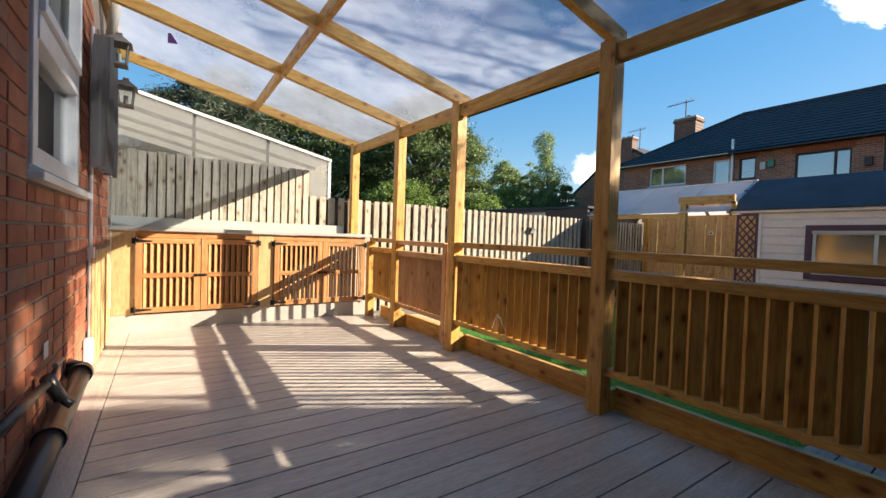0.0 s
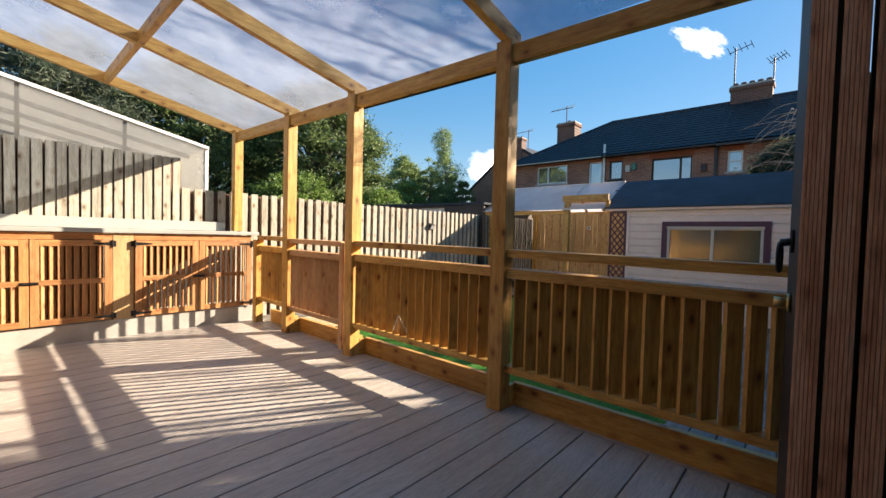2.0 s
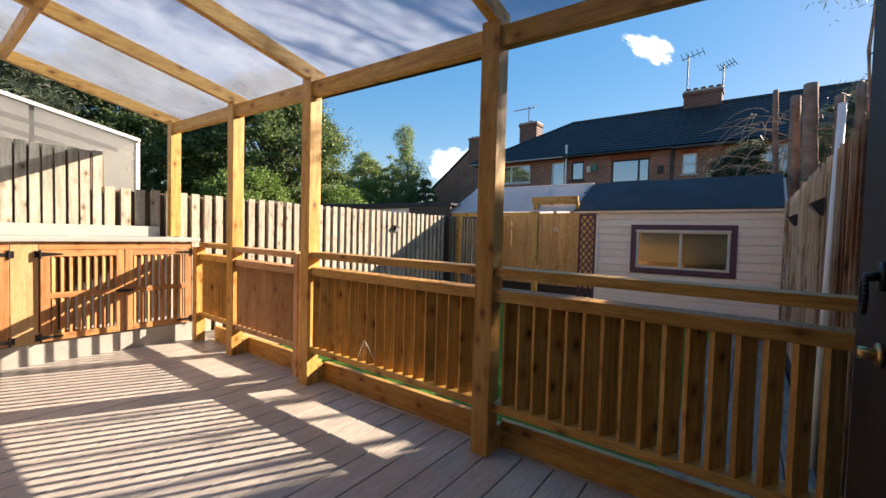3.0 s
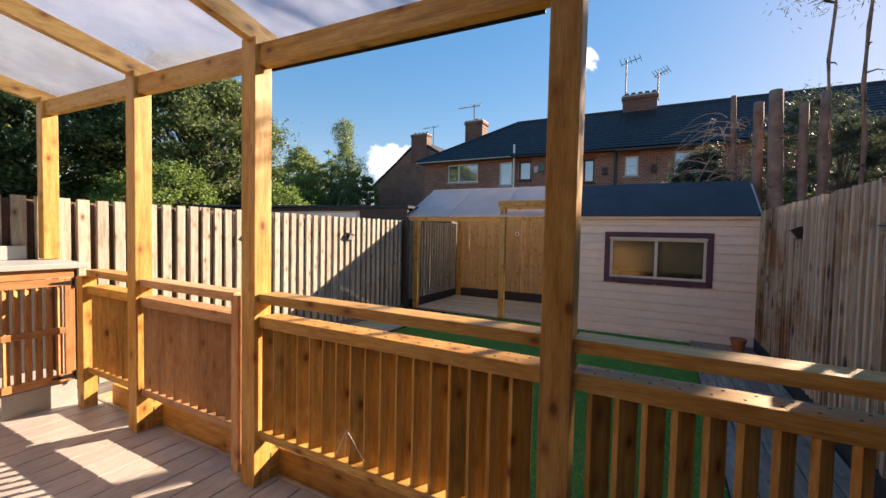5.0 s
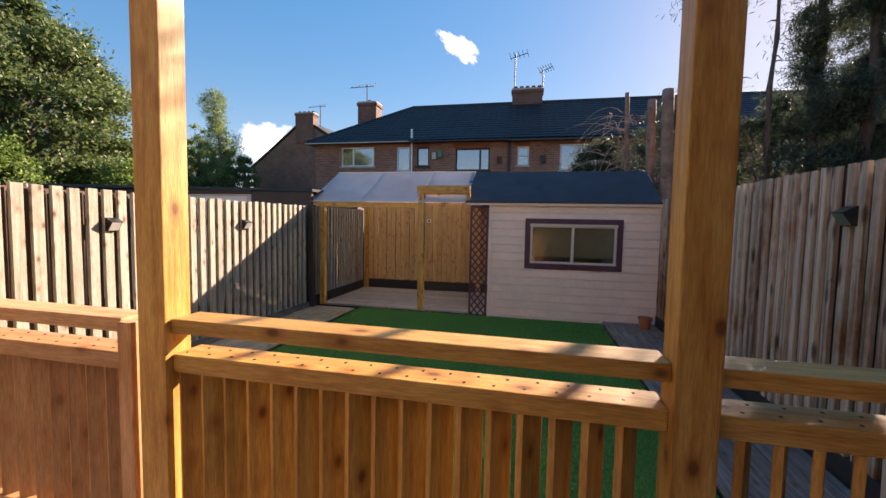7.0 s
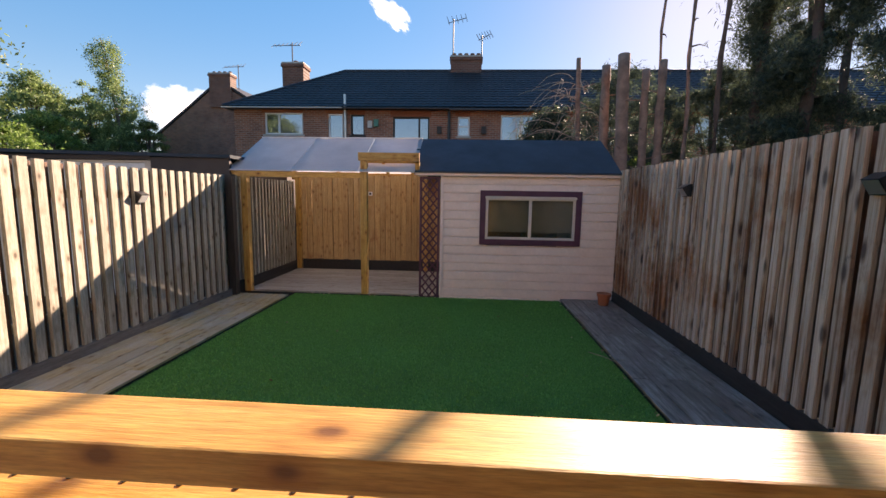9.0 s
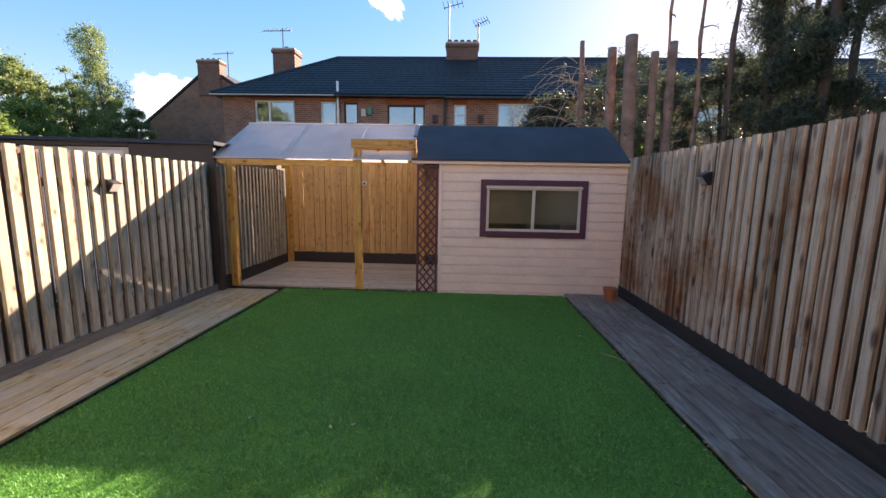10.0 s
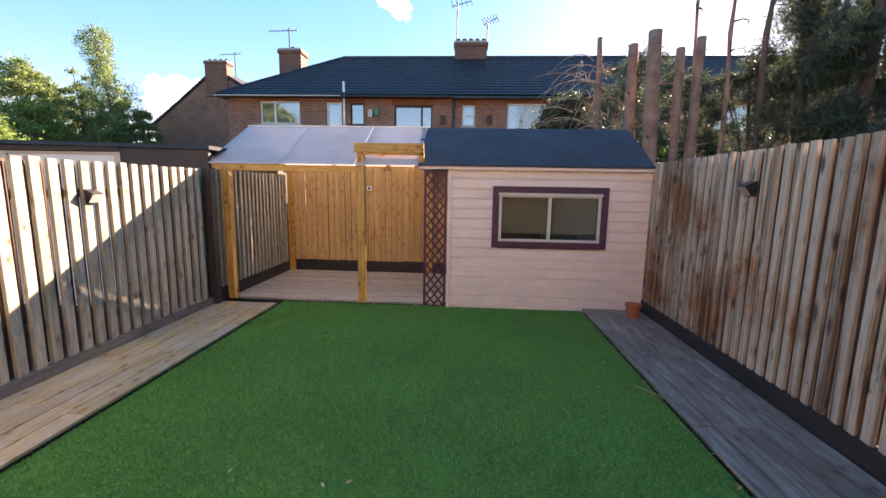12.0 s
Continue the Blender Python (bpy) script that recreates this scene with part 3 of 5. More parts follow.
# plank paths
for name, x0, x1, y0, y1, n, mat, lab in (("plank_path", -5.385, -4.66, 2.25, 7.2, 5, W_PATH, "worn yellow-brown plank path beside the lawn"),
                                          ("plank_path", -0.85, -0.145, 2.25, 7.40, 5, W_PATHG, "weathered grey plank path along the brown fence")):
    t = thing(name, lab, "path", "plank paths")
    part("bearer", B(x0 + 0.02, x1 - 0.02, y0, y1, -0.249, -0.202), W_DARK, t)
    w = (x1 - x0) / n
    for i in range(n):
        cut = rng.uniform(0.35, 0.65) * (y1 - y0) + y0
        for ya, yb in ((y0, cut - 0.002), (cut + 0.002, y1)):
            part("plank", B(x0 + i * w + 0.0035, x0 + (i + 1) * w - 0.0035, ya, yb, -0.20, -0.178 + rng.uniform(-0.002, 0.002), 0.003), mat, t)
t = thing("patio_deck", "grey weathered plank floor under the white shelter", "deck")
part("bearer", B(-5.37, -2.58, 7.42, 9.28, -0.249, -0.205), W_DARK, t)
for i in range(15):
    y = 7.43 + i * 0.123
    part("plank", B(-5.38, -2.56, y, y + 0.119, -0.203, -0.178 + rng.uniform(-0.002, 0.002), 0.003), W_PATHX, t)

# ---- shelter with opal roof ----
sh = thing("garden_shelter", "pine-framed shelter with a milky white sheet roof", "shelter")
for x, y, z in ((-5.36, 7.33, 1.5), (-3.655, 7.33, 1.80), (-5.39, 9.24, 1.55), (-2.98, 9.24, 1.55)):
    part("post", B(x, x + 0.09, y, y + 0.09, -0.178, z, 0.004), W_GOLD[2], sh)
part("front_beam", B(-5.50, -3.655, 7.335, 7.385, 1.455, 1.53, 0.003), W_GOLD[0], sh)
part("arbour_beam", B(-3.68, -2.84, 7.31, 7.36, 1.69, 1.80, 0.003), W_GOLD[0], sh)
part("arbour_beam", B(-3.565, -2.84, 7.361, 7.40, 1.665, 1.69, 0.002), W_GOLD[0], sh)
part("arbour_post", B(-2.90, -2.84, 7.361, 7.42, 1.5, 1.69, 0.002), W_GOLD[2], sh)
bm = prism(bmesh.new(), [(-3.40, 1.70), (-3.36, 1.70), (-3.262, 1.48), (-3.30, 1.48)], 1, 7.48, 7.52)
part("brace", bm, W_GOLD[2], sh)
for y0, z0, y1, z1 in ((7.28, 1.535, 8.35, 2.12), (8.35, 2.12, 9.42, 1.60)):
    for x0, x1 in ((-5.52, -4.62), (-4.61, -3.68), (-3.67, -2.90)):
        bm = bmesh.new()
        prism(bm, [(y0, z0), (y1, z1), (y1, z1 + 0.012), (y0, z0 + 0.012)], 0, x0, x1)
        part("roof_sheet", bm, OPAL, sh, "milky white plastic sheet")
    for x in (-5.48, -4.6, -3.66, -2.95):
        bm = bmesh.new()
        prism(bm, [(y0 + 0.04, z0 - 0.03), (y1, z1 - 0.05), (y1, z1 - 0.006), (y0 + 0.04, z0 + 0.012)], 0, x, x + 0.04)
        part("rafter", bm, W_GOLD[1], sh)
# Added beam that blocks a slit of sun reaching the lawn.
part("back_beam", B(-5.5, -2.54, 9.36, 9.40, 1.50, 1.64, 0.003), W_GOLD[0], sh)
part("ridge_cap", B(-5.53, -2.90, 8.32, 8.38, 2.125, 2.14, 0.004), UPVC, sh)

# ---- shed ----
shed = thing("garden_shed", "pale pink shiplap shed with a blue-grey felt roof", "shed")
SX0, SX1, SY = -2.535, -0.085, 7.435
n, z = 15, -0.30
step = (1.53 - z) / n
wx0, wx1, wz0, wz1 = -1.998, -0.614, 0.567, 1.316


def shiplap(x0, x1, z0, z1):
    bm = bmesh.new()
    prism(bm, [(SY, z0), (SY - 0.020, z0 + 0.003), (SY - 0.020, z1 - 0.022), (SY - 0.003, z1 - 0.010), (SY - 0.003, z1), (SY, z1)], 0, x0, x1)
    part("shiplap_board", bm, PINKISH, shed)


for i in range(n):
    za, zb = z + i * step, z + (i + 1) * step
    if zb <= wz0 + 0.06 or za >= wz1 - 0.06:
        shiplap(SX0, SX1, za, zb)
    else:
        shiplap(SX0, wx0 + 0.03, za, zb)
        shiplap(wx1 - 0.03, SX1, za, zb)
part("side_wall", B(SX0, SX0 + 0.03, SY + 0.001, 9.2, -0.3, 1.53), PINKISH, shed)
part("side_wall", B(SX1 - 0.03, SX1, SY + 0.001, 9.2, -0.3, 1.53), PINKISH, shed)
part("back_wall", B(SX0 + 0.03, SX1 - 0.03, 9.17, 9.2, -0.3, 1.60), PINKISH, shed)
part("floor_board", B(SX0 + 0.03, SX1 - 0.03, SY + 0.02, 9.17, -0.3, -0.27), W_PATHX, shed)
for x in (SX0, SX1 - 0.03):
    bm = bmesh.new()
    prism(bm, [(SY, 1.531), (9.2, 1.531), (8.35, 2.07)], 0, x, x + 0.03)
    part("gable", bm, PINKISH, shed)
for y0, z0, y1, z1 in ((SY - 0.09, 1.565, 8.35, 2.125), (8.35, 2.125, 9.3, 1.565)):
    bm = bmesh.new()
    seg = 8
    pts = [(y0 + (y1 - y0) * i / seg, z0 + (z1 - z0) * i / seg + (0.012 * math.sin(math.pi * i / seg))) for i in range(seg + 1)]
    prism(bm, pts + [(p[0], p[1] - 0.025) for p in pts[::-1]], 0, -2.95, -0.13)
    part("roof", bm, FELT, shed, "blue-grey mineral felt")
# Added infill under the overhang, blocking a sun streak on the path.
part("verge_board", prism(bmesh.new(), [(SY - 0.05, 1.52), (9.27, 1.52), (8.35, 2.09)], 0, -2.93, -2.905), PINKISH, shed)
part("fascia", B(-2.90, -0.10, SY - 0.075, SY - 0.05, 1.505, 1.56, 0.003), PINKISH, shed)
part("corner_trim", B(SX0 - 0.012, SX0 + 0.03, SY - 0.034, SY - 0.021, -0.3, 1.505, 0.002), PINKISH, shed)
win = part("window", B(wx0, wx1, SY - 0.038, SY - 0.021, wz1 - 0.075, wz1, 0.003), PURPLE, shed, "plum-framed shed window")
part("frame", B(wx0, wx1, SY - 0.038, SY - 0.021, wz0, wz0 + 0.075, 0.003), PURPLE, win)
part("frame", B(wx0, wx0 + 0.078, SY - 0.038, SY - 0.021, wz0 + 0.075, wz1 - 0.075, 0.003), PURPLE, win)
part("frame", B(wx1 - 0.078, wx1, SY - 0.038, SY - 0.021, wz0 + 0.075, wz1 - 0.075, 0.003), PURPLE, win)
ix0, ix1, iz0, iz1 = wx0 + 0.08, wx1 - 0.08, wz0 + 0.077, wz1 - 0.077
for a in ((ix0, ix1, iz0, iz0 + 0.032), (ix0, ix1, iz1 - 0.055, iz1), (ix0, ix0 + 0.035, iz0 + 0.032, iz1 - 0.055), (ix1 - 0.035, ix1, iz0 + 0.032, iz1 - 0.055), ((ix0 + ix1) / 2 - 0.02, (ix0 + ix1) / 2 + 0.02, iz0 + 0.032, iz1 - 0.055)):
    part("inner_frame", B(a[0], a[1], SY - 0.028, SY - 0.004, a[2], a[3], 0.003), CREAM, win)
part("drip_bar", B(ix0 - 0.01, ix1 + 0.01, SY - 0.05, SY - 0.029, iz1 - 0.035, iz1 - 0.005, 0.003), CREAM, win)
for a, b in ((ix0 + 0.035, (ix0 + ix1) / 2 - 0.02), ((ix0 + ix1) / 2 + 0.02, ix1 - 0.035)):
    o = part("pane", B(a, b, SY - 0.014, SY - 0.010, iz0 + 0.032, iz1 - 0.055), DIMPANE, win)
    o.visible_shadow = False
part("blind", B(ix0, ix1, SY + 0.03, SY + 0.035, iz0 + 0.1, iz1), plain("dusty_blind", (0.36, 0.35, 0.28), 0.9), shed, "dusty grey blind inside the window")
tagged(part("storage_box", B(-1.85, -1.35, 8.0, 8.4, -0.27, 0.72, 0.01), PURPLE), "purple box stored inside the shed", "box")
tagged(part("storage_box", B(-1.3, -0.8, 8.0, 8.5, -0.27, 0.80, 0.01), W_PATHX), "grey crate stored inside the shed", "box")

# trellis between shelter and shed
t = thing("trellis", "plum painted diamond trellis panel beside the shed", "trellis")
tx0, tx1, ty, tz0, tz1 = -2.84, -2.56, 7.41, -0.26, 1.49
for a in ((tx0, tx0 + 0.03, tz0, tz1), (tx1 - 0.03, tx1, tz0, tz1)):
    part("stile", B(a[0], a[1], ty, ty + 0.03, a[2], a[3], 0.002), PURPLE, t)
for za in (tz0, tz1 - 0.03):
    part("rail", B(tx0 + 0.03, tx1 - 0.03, ty, ty + 0.03, za, za + 0.03, 0.002), PURPLE, t)
W = tx1 - tx0 - 0.06
for s in (1, -1):
    zc = tz0 + 0.03 - W
    while zc < tz1:
        pts = []
        for u in (0.0, 1.0):
            pts.append((tx0 + 0.03 + W * u, zc + W * 1.25 * (u if s > 0 else 1 - u)))
        (xa, za), (xb, zb) = pts
        lo, hi = tz0 + 0.03, tz1 - 0.03
        if max(za, zb) > lo and min(za, zb) < hi:
            def cut(xp, zp, xq, zq):
                if zp < lo:
                    f = (lo - zp) / (zq - zp)
                elif zp > hi:
                    f = (hi - zp) / (zq - zp)
                else:
                    f = 0
                return xp + (xq - xp) * f, zp + (zq - zp) * f
            p, q = cut(xa, za, xb, zb), cut(xb, zb, xa, za)
            yy = ty + (0.006 if s > 0 else 0.018)
            d = Vector((q[0] - p[0], 0, q[1] - p[1]))
            if d.length > 0.03:
                nrm = Vector((-d.z, 0, d.x)).normalized() * 0.011
                bm = bmesh.new()
                prism(bm, [(p[0] + nrm.x, p[1] + nrm.z), (q[0] + nrm.x, q[1] + nrm.z), (q[0] - nrm.x, q[1] - nrm.z), (p[0] - nrm.x, p[1] - nrm.z)], 1, yy, yy + 0.008)
                part("lath", bm, PURPLE, t)
        zc += 0.125


# ---- dark-edged gate at the deck's open end ----
gate = thing("clad_gate", "open gate of grooved brown boards with a black ring handle", "gate")
bm = bmesh.new()
prism(bm, [(-0.215, 1.64), (-0.10, 1.63), (-0.10, 1.96), (-0.245, 1.97)], 2, 0.012, 2.05)
part("edge_post", bm, W_DARK, gate, "black-stained gate edge")


def grooved(w, d, h):
    bm = bmesh.new()
    n = 6
    pts = [(0, d), (0, 0.002)]
    for i in range(n):
        u0, u1 = w * (i + 0.12) / n, w * (i + 0.88) / n
        pts += [(u0, 0.0), (u1, 0.0), (u1 + 0.001, 0.003), (w * (i + 1.08) / n, 0.003)] if i < n - 1 else [(u0, 0.0), (w, 0.002)]
    pts += [(w, d)]
    return prism(bm, pts, 2, 0, h)


gb = mesh_of("clad_board", grooved(0.052, 0.024, 2.04), W_GATE)
for i in range(20):
    piece("clad_board", gb, gate, pose(-0.214 + 0.064 * i, 1.602 - 0.006 * i, 0.012))
part("gate_frame", B(-0.09, 1.05, 1.66, 1.70, 0.012, 2.04), W_DARK, gate)
bm = bmesh.new()
ring = Matrix.Translation((-0.262, 1.80, 0.955)) @ Matrix.Rotation(radians(86), 4, "Z") @ Matrix.Rotation(radians(90), 4, "X")
prev = None
for i in range(25):
    a = 2 * math.pi * i / 24
    p = ring @ Vector((0.036 * math.cos(a), 0.045 * math.sin(a), 0))
    if prev:
        tube(bm, prev, p, 0.006, n=8)
    prev = p
tube(bm, (-0.228, 1.80, 1.005), (-0.262, 1.80, 1.0), 0.012)
box(bm, -0.236, -0.229, 1.77, 1.83, 0.97, 1.04)
part("ring_handle", bm, BLACK, gate, "black iron ring handle", True)
bm = bmesh.new()
tube(bm, (-0.229, 1.78, 0.815), (-0.238, 1.78, 0.815), 0.03, 0.028, 16)
tube(bm, (-0.236, 1.78, 0.815), (-0.27, 1.78, 0.815), 0.014, 0.016, 14)
part("knob", bm, BRASS, gate, "dull brass knob", True)

# ---- house wall beside the deck ----
WY = -0.38


def pierced(x0, x1, z0, z1, y0, y1, holes):
    """A wall slab with rectangular openings (x0, x1, z0, z1) through it."""
    bm = bmesh.new()
    xs_ = sorted({x0, x1, *(h[0] for h in holes), *(h[1] for h in holes)})
    zs_ = sorted({z0, z1, *(h[2] for h in holes), *(h[3] for h in holes)})
    for a, b in zip(xs_, xs_[1:]):
        for c, d in zip(zs_, zs_[1:]):
            if not any(h[0] <= (a + b) / 2 <= h[1] and h[2] <= (c + d) / 2 <= h[3] for h in holes):
                box(bm, a, b, y0, y1, c, d)
    bmesh.ops.remove_doubles(bm, verts=bm.verts, dist=0.0001)
    return bm


HW = (-3.20, -2.24, 1.16, 2.42)
wall_house = setting("wall_house", pierced(-4.75, 2.2, -0.3, 5.2, WY - 0.3, WY, [HW]), MORTAR, "old red brick house wall with worn mortar joints", "wall")
setting("wall_return", B(-5.75, -4.752, WY - 0.3, WY - 0.085, -0.3, 5.2), CREAM, "pale rendered wall end at the house corner", "wall")
setting("wall_side", B(1.9, 2.2, WY + 0.001, 2.4, -0.3, 3.4), MORTAR, "brick side wall closing the deck's open end", "wall")
window_1 = tagged(new("window_1"), "white plastic window with an opening top light", "window", kind="structure")


def frame_bars(parent, x0, x1, z0, z1, y, w, d, mat, name="window_frame"):
    for a in ((x0, x1, z0, z0 + w), (x0, x1, z1 - w, z1), (x0, x0 + w, z0 + w, z1 - w), (x1 - w, x1, z0 + w, z1 - w)):
        part(name, B(a[0], a[1], y - d, y, a[2], a[3], 0.004), mat, parent)


frame_bars(window_1, HW[0], HW[1], HW[2] + 0.03, HW[3], WY + 0.010, 0.075, 0.07, UPVC)
part("window_frame", B(HW[0] + 0.06, HW[1] - 0.06, WY - 0.058, WY + 0.016, 1.68, 1.78, 0.004), UPVC, window_1)
frame_bars(window_1, HW[0] + 0.07, HW[1] - 0.07, 1.79, HW[3] - 0.07, WY + 0.030, 0.045, 0.05, UPVC, "opening_sash")
for z0, z1 in ((HW[2] + 0.09, 1.70), (1.84, HW[3] - 0.12)):
    o = part("pane", B(HW[0] + 0.06, HW[1] - 0.06, WY - 0.040, WY - 0.036, z0, z1), PANE, window_1)
    o.visible_shadow = False
part("window_sill", B(-3.42, -2.2, WY - 0.12, WY + 0.05, 1.13, 1.165, 0.006), UPVC, window_1, "white window sill")
# Flat dark panel: the unlit room's shade is put into its colour.
part("room_box", pierced(-3.6, -1.8, 0.9, 2.7, WY - 1.2, WY - 1.15, []), INSIDE, window_1, "dark panel standing for the unlit room behind the glass")
curt = tagged(part("curtain", B(-3.15, -2.95, WY - 0.2, WY - 0.18, 1.2, 2.4), plain("dark_curtain", (0.10, 0.09, 0.09), 0.9)), "dark curtain hanging inside the house window", "curtain")

brick_me = [mesh_of("brick", box(bmesh.new(), -w / 2, w / 2, -0.02, 0.006, -0.0325, 0.0325, 0.004), BRICK) for w in (0.215, 0.1025)]
row, z, count = 0, -0.02, 0
while z < 2.45:
    x = -1.62 - (0.1125 if row % 2 else 0.0)
    j = 0
    while x > -4.6:
        half = (row % 2 == 0) and (j % 2 == 1)
        w = 0.225 if not half else 0.1125
        c = x - w / 2
        inside = HW[0] - 0.02 < c + w / 2 and c - w / 2 < HW[1] + 0.02 and HW[2] - 0.045 < z < HW[3] + 0.02
        hidden = c < -3.62 and z < 0.80
        if not inside and not hidden and count < 330:
            piece("brick", brick_me[1 if half else 0], wall_house, pose(c, WY + rng.uniform(-0.001, 0.003), z + 0.0375, rng.uniform(-0.5, 0.5), rng.uniform(-0.6, 0.6), rng.uniform(-0.6, 0.6)))
            count += 1
        x -= w
        j += 1
    z += 0.076
    row += 1

# waste pipe with tap, sockets, downpipe
t = thing("waste_pipe", "thick black plastic waste pipe clipped along the brick wall", "pipe")
bm = bmesh.new()
tube(bm, (-1.2, -0.31, 0.06), (-2.92, -0.31, 0.21), 0.045, n=20)
tube(bm, (-2.90, -0.31, 0.208), (-2.99, -0.385, 0.216), 0.047, n=20)
part("pipe_run", bm, PIPE, t, smooth=True)
for x in (-2.2, -2.86):
    zc = 0.06 + (-1.2 - x) * 0.0872
    bm = bmesh.new()
    tube(bm, (x - 0.02, -0.31, zc - 0.002), (x + 0.02, -0.31, zc + 0.001), 0.053, n=20)
    part("pipe_clip", bm, PIPE, t)
t = thing("garden_tap", "dark garden tap on a short black pipe stub", "tap")
bm = bmesh.new()
tube(bm, (-1.6, -0.33, 0.40), (-2.28, -0.33, 0.345), 0.016, n=12)
tube(bm, (-2.26, -0.33, 0.37), (-2.31, -0.30, 0.27), 0.024, n=12)
tube(bm, (-2.31, -0.30, 0.27), (-2.30, -0.26, 0.235), 0.017, n=12)
part("tap_body", bm, PIPE, t, smooth=True)
bm = bmesh.new()
tube(bm, (-2.28, -0.32, 0.36), (-2.28, -0.30, 0.42), 0.008)
tube(bm, (-2.22, -0.30, 0.425), (-2.36, -0.30, 0.415), 0.009)
part("tap_handle", bm, PIPE, t)
t = thing("outdoor_socket", "white weatherproof socket low on the brick wall", "socket")
part("socket_case", B(-3.50, -3.42, WY + 0.01, WY + 0.055, 0.10, 0.26, 0.01), UPVC, t)
t = thing("pale_brick_vent", "small pale air brick set in the wall", "air brick")
part("vent_face", B(-2.50, -2.42, WY + 0.008, WY + 0.013, 0.40, 0.47, 0.002), CREAM, t)
for nm, x, r, lab in (("downpipe", -3.60, 0.012, "thin white conduit running down the wall"), ("rainwater_pipe", -4.30, 0.034, "cream rainwater pipe with a swan neck")):
    bm = bmesh.new()
    if r < 0.02:
        tube(bm, (x, WY + 0.018, 0.10), (x, WY + 0.018, 2.25), r)
        box(bm, x - 0.03, x + 0.03, WY + 0.006, WY + 0.04, 0.76, 0.83)
        tagged(part(nm, bm, UPVC), lab, "pipe")
    else:
        tube(bm, (x, WY + 0.045, 2.0), (x, WY + 0.045, 2.45), r)
        tube(bm, (x, WY + 0.045, 2.45), (x + 0.12, WY + 0.09, 2.7), r)
        tube(bm, (x + 0.12, WY + 0.09, 2.7), (x + 0.12, WY + 0.09, 2.95), r)
        tagged(part(nm, bm, CREAM, smooth=True), lab, "pipe")
t = thing("slatted_screen", "pale pine slatted screen standing against the house wall", "screen")
for i in range(7):
    part("slat", B(-3.70 - i * 0.155, -3.59 - i * 0.155, WY + 0.012, WY + 0.032, 0.012, 0.80, 0.003), PLYWOOD, t)
for z in (0.15, 0.65):
    part("batten", B(-4.66, -3.60, WY + 0.0005, WY + 0.0115, z, z + 0.05), PLYWOOD, t)

# net curtain on the wall, bead string, lanterns
bm = bmesh.new()
cols, rows_ = 26, 30
grid = []
for j in range(rows_ + 1):
    v = j / rows_
    line = []
    for i in range(cols + 1):
        u = i / cols
        wd = 1.15 - 0.1 * v
        x = -3.16 - u * wd - 0.12 * v
        y = WY + 0.075 + 0.026 * math.sin(u * 23 + 1.5 * v) + 0.012 * math.sin(u * 51 + 3)
        zz = 2.05 + 0.42 * u - v * (0.72 + 0.40 * u)
        line.append(bm.verts.new((x, y, zz)))
    grid.append(line)
for j in range(rows_):
    for i in range(cols):
        bm.faces.new((grid[j][i], grid[j][i + 1], grid[j + 1][i + 1], grid[j + 1][i]))
tagged(part("net_drape", bm, NET, smooth=True), "dark grey net drape hung on the house wall", "drape")
bm = bmesh.new()
for i in range(60):
    bmesh.ops.create_icosphere(bm, subdivisions=1, radius=0.007, matrix=Matrix.Translation((-4.02 + 0.01 * math.sin(i * 0.7), WY + 0.085, 1.45 - i * 0.0185)))
tagged(part("bead_string", bm, plain("clear_bead", (0.8, 0.8, 0.8), 0.15)), "hanging string of clear glass beads", "bead string")


def lantern(x, y, z, lab):
    t = thing("wall_lantern", lab, "lantern", "wall lanterns")
    grey = LANT
    part("backplate", B(x - 0.03, x + 0.03, WY + 0.002, WY + 0.02, z - 0.02, z + 0.12, 0.004), grey, t)
    bm = bmesh.new()
    tube(bm, (x, WY + 0.02, z + 0.09), (x, y, z + 0.115), 0.009)
    part("arm", bm, grey, t)
    bm = bmesh.new()
    bmesh.ops.create_cone(bm, cap_ends=True, segments=4, radius1=0.115, radius2=0.03, depth=0.06, matrix=Matrix.Translation((x, y, z + 0.085)) @ Matrix.Rotation(radians(45), 4, "Z"))
    box(bm, x - 0.02, x + 0.02, y - 0.02, y + 0.02, z + 0.115, z + 0.135)
    part("cap", bm, grey, t)
    for sx in (-1, 1):
        for sy in (-1, 1):
            bm = bmesh.new()
            tube(bm, (x + sx * 0.056, y + sy * 0.056, z + 0.06), (x + sx * 0.044, y + sy * 0.044, z - 0.085), 0.006, n=6)
            part("bar", bm, grey, t)
    part("base", B(x - 0.055, x + 0.055, y - 0.055, y + 0.055, z - 0.10, z - 0.083, 0.004), grey, t)
    bm = bmesh.new()
    bmesh.ops.create_cone(bm, cap_ends=False, segments=4, radius1=0.058, radius2=0.074, depth=0.138, matrix=Matrix.Translation((x, y, z - 0.012)) @ Matrix.Rotation(radians(45), 4, "Z"))
    o = part("glazing", bm, PANE, t)
    bm = bmesh.new()
    tube(bm, (x, y, z - 0.083), (x, y, z - 0.01), 0.016)
    part("candle", bm, CREAM, t)


LANT = plain("weathered_grey_metal", (0.20, 0.18, 0.165), 0.6, 0.2)
lantern(-3.95, WY + 0.125, 2.24, "weathered grey lantern on a bracket under the canopy")
lantern(-4.45, WY + 0.135, 2.07, "weathered grey lantern fixed near the house corner")

# ---- solar lights on the fences, pot, pole ----


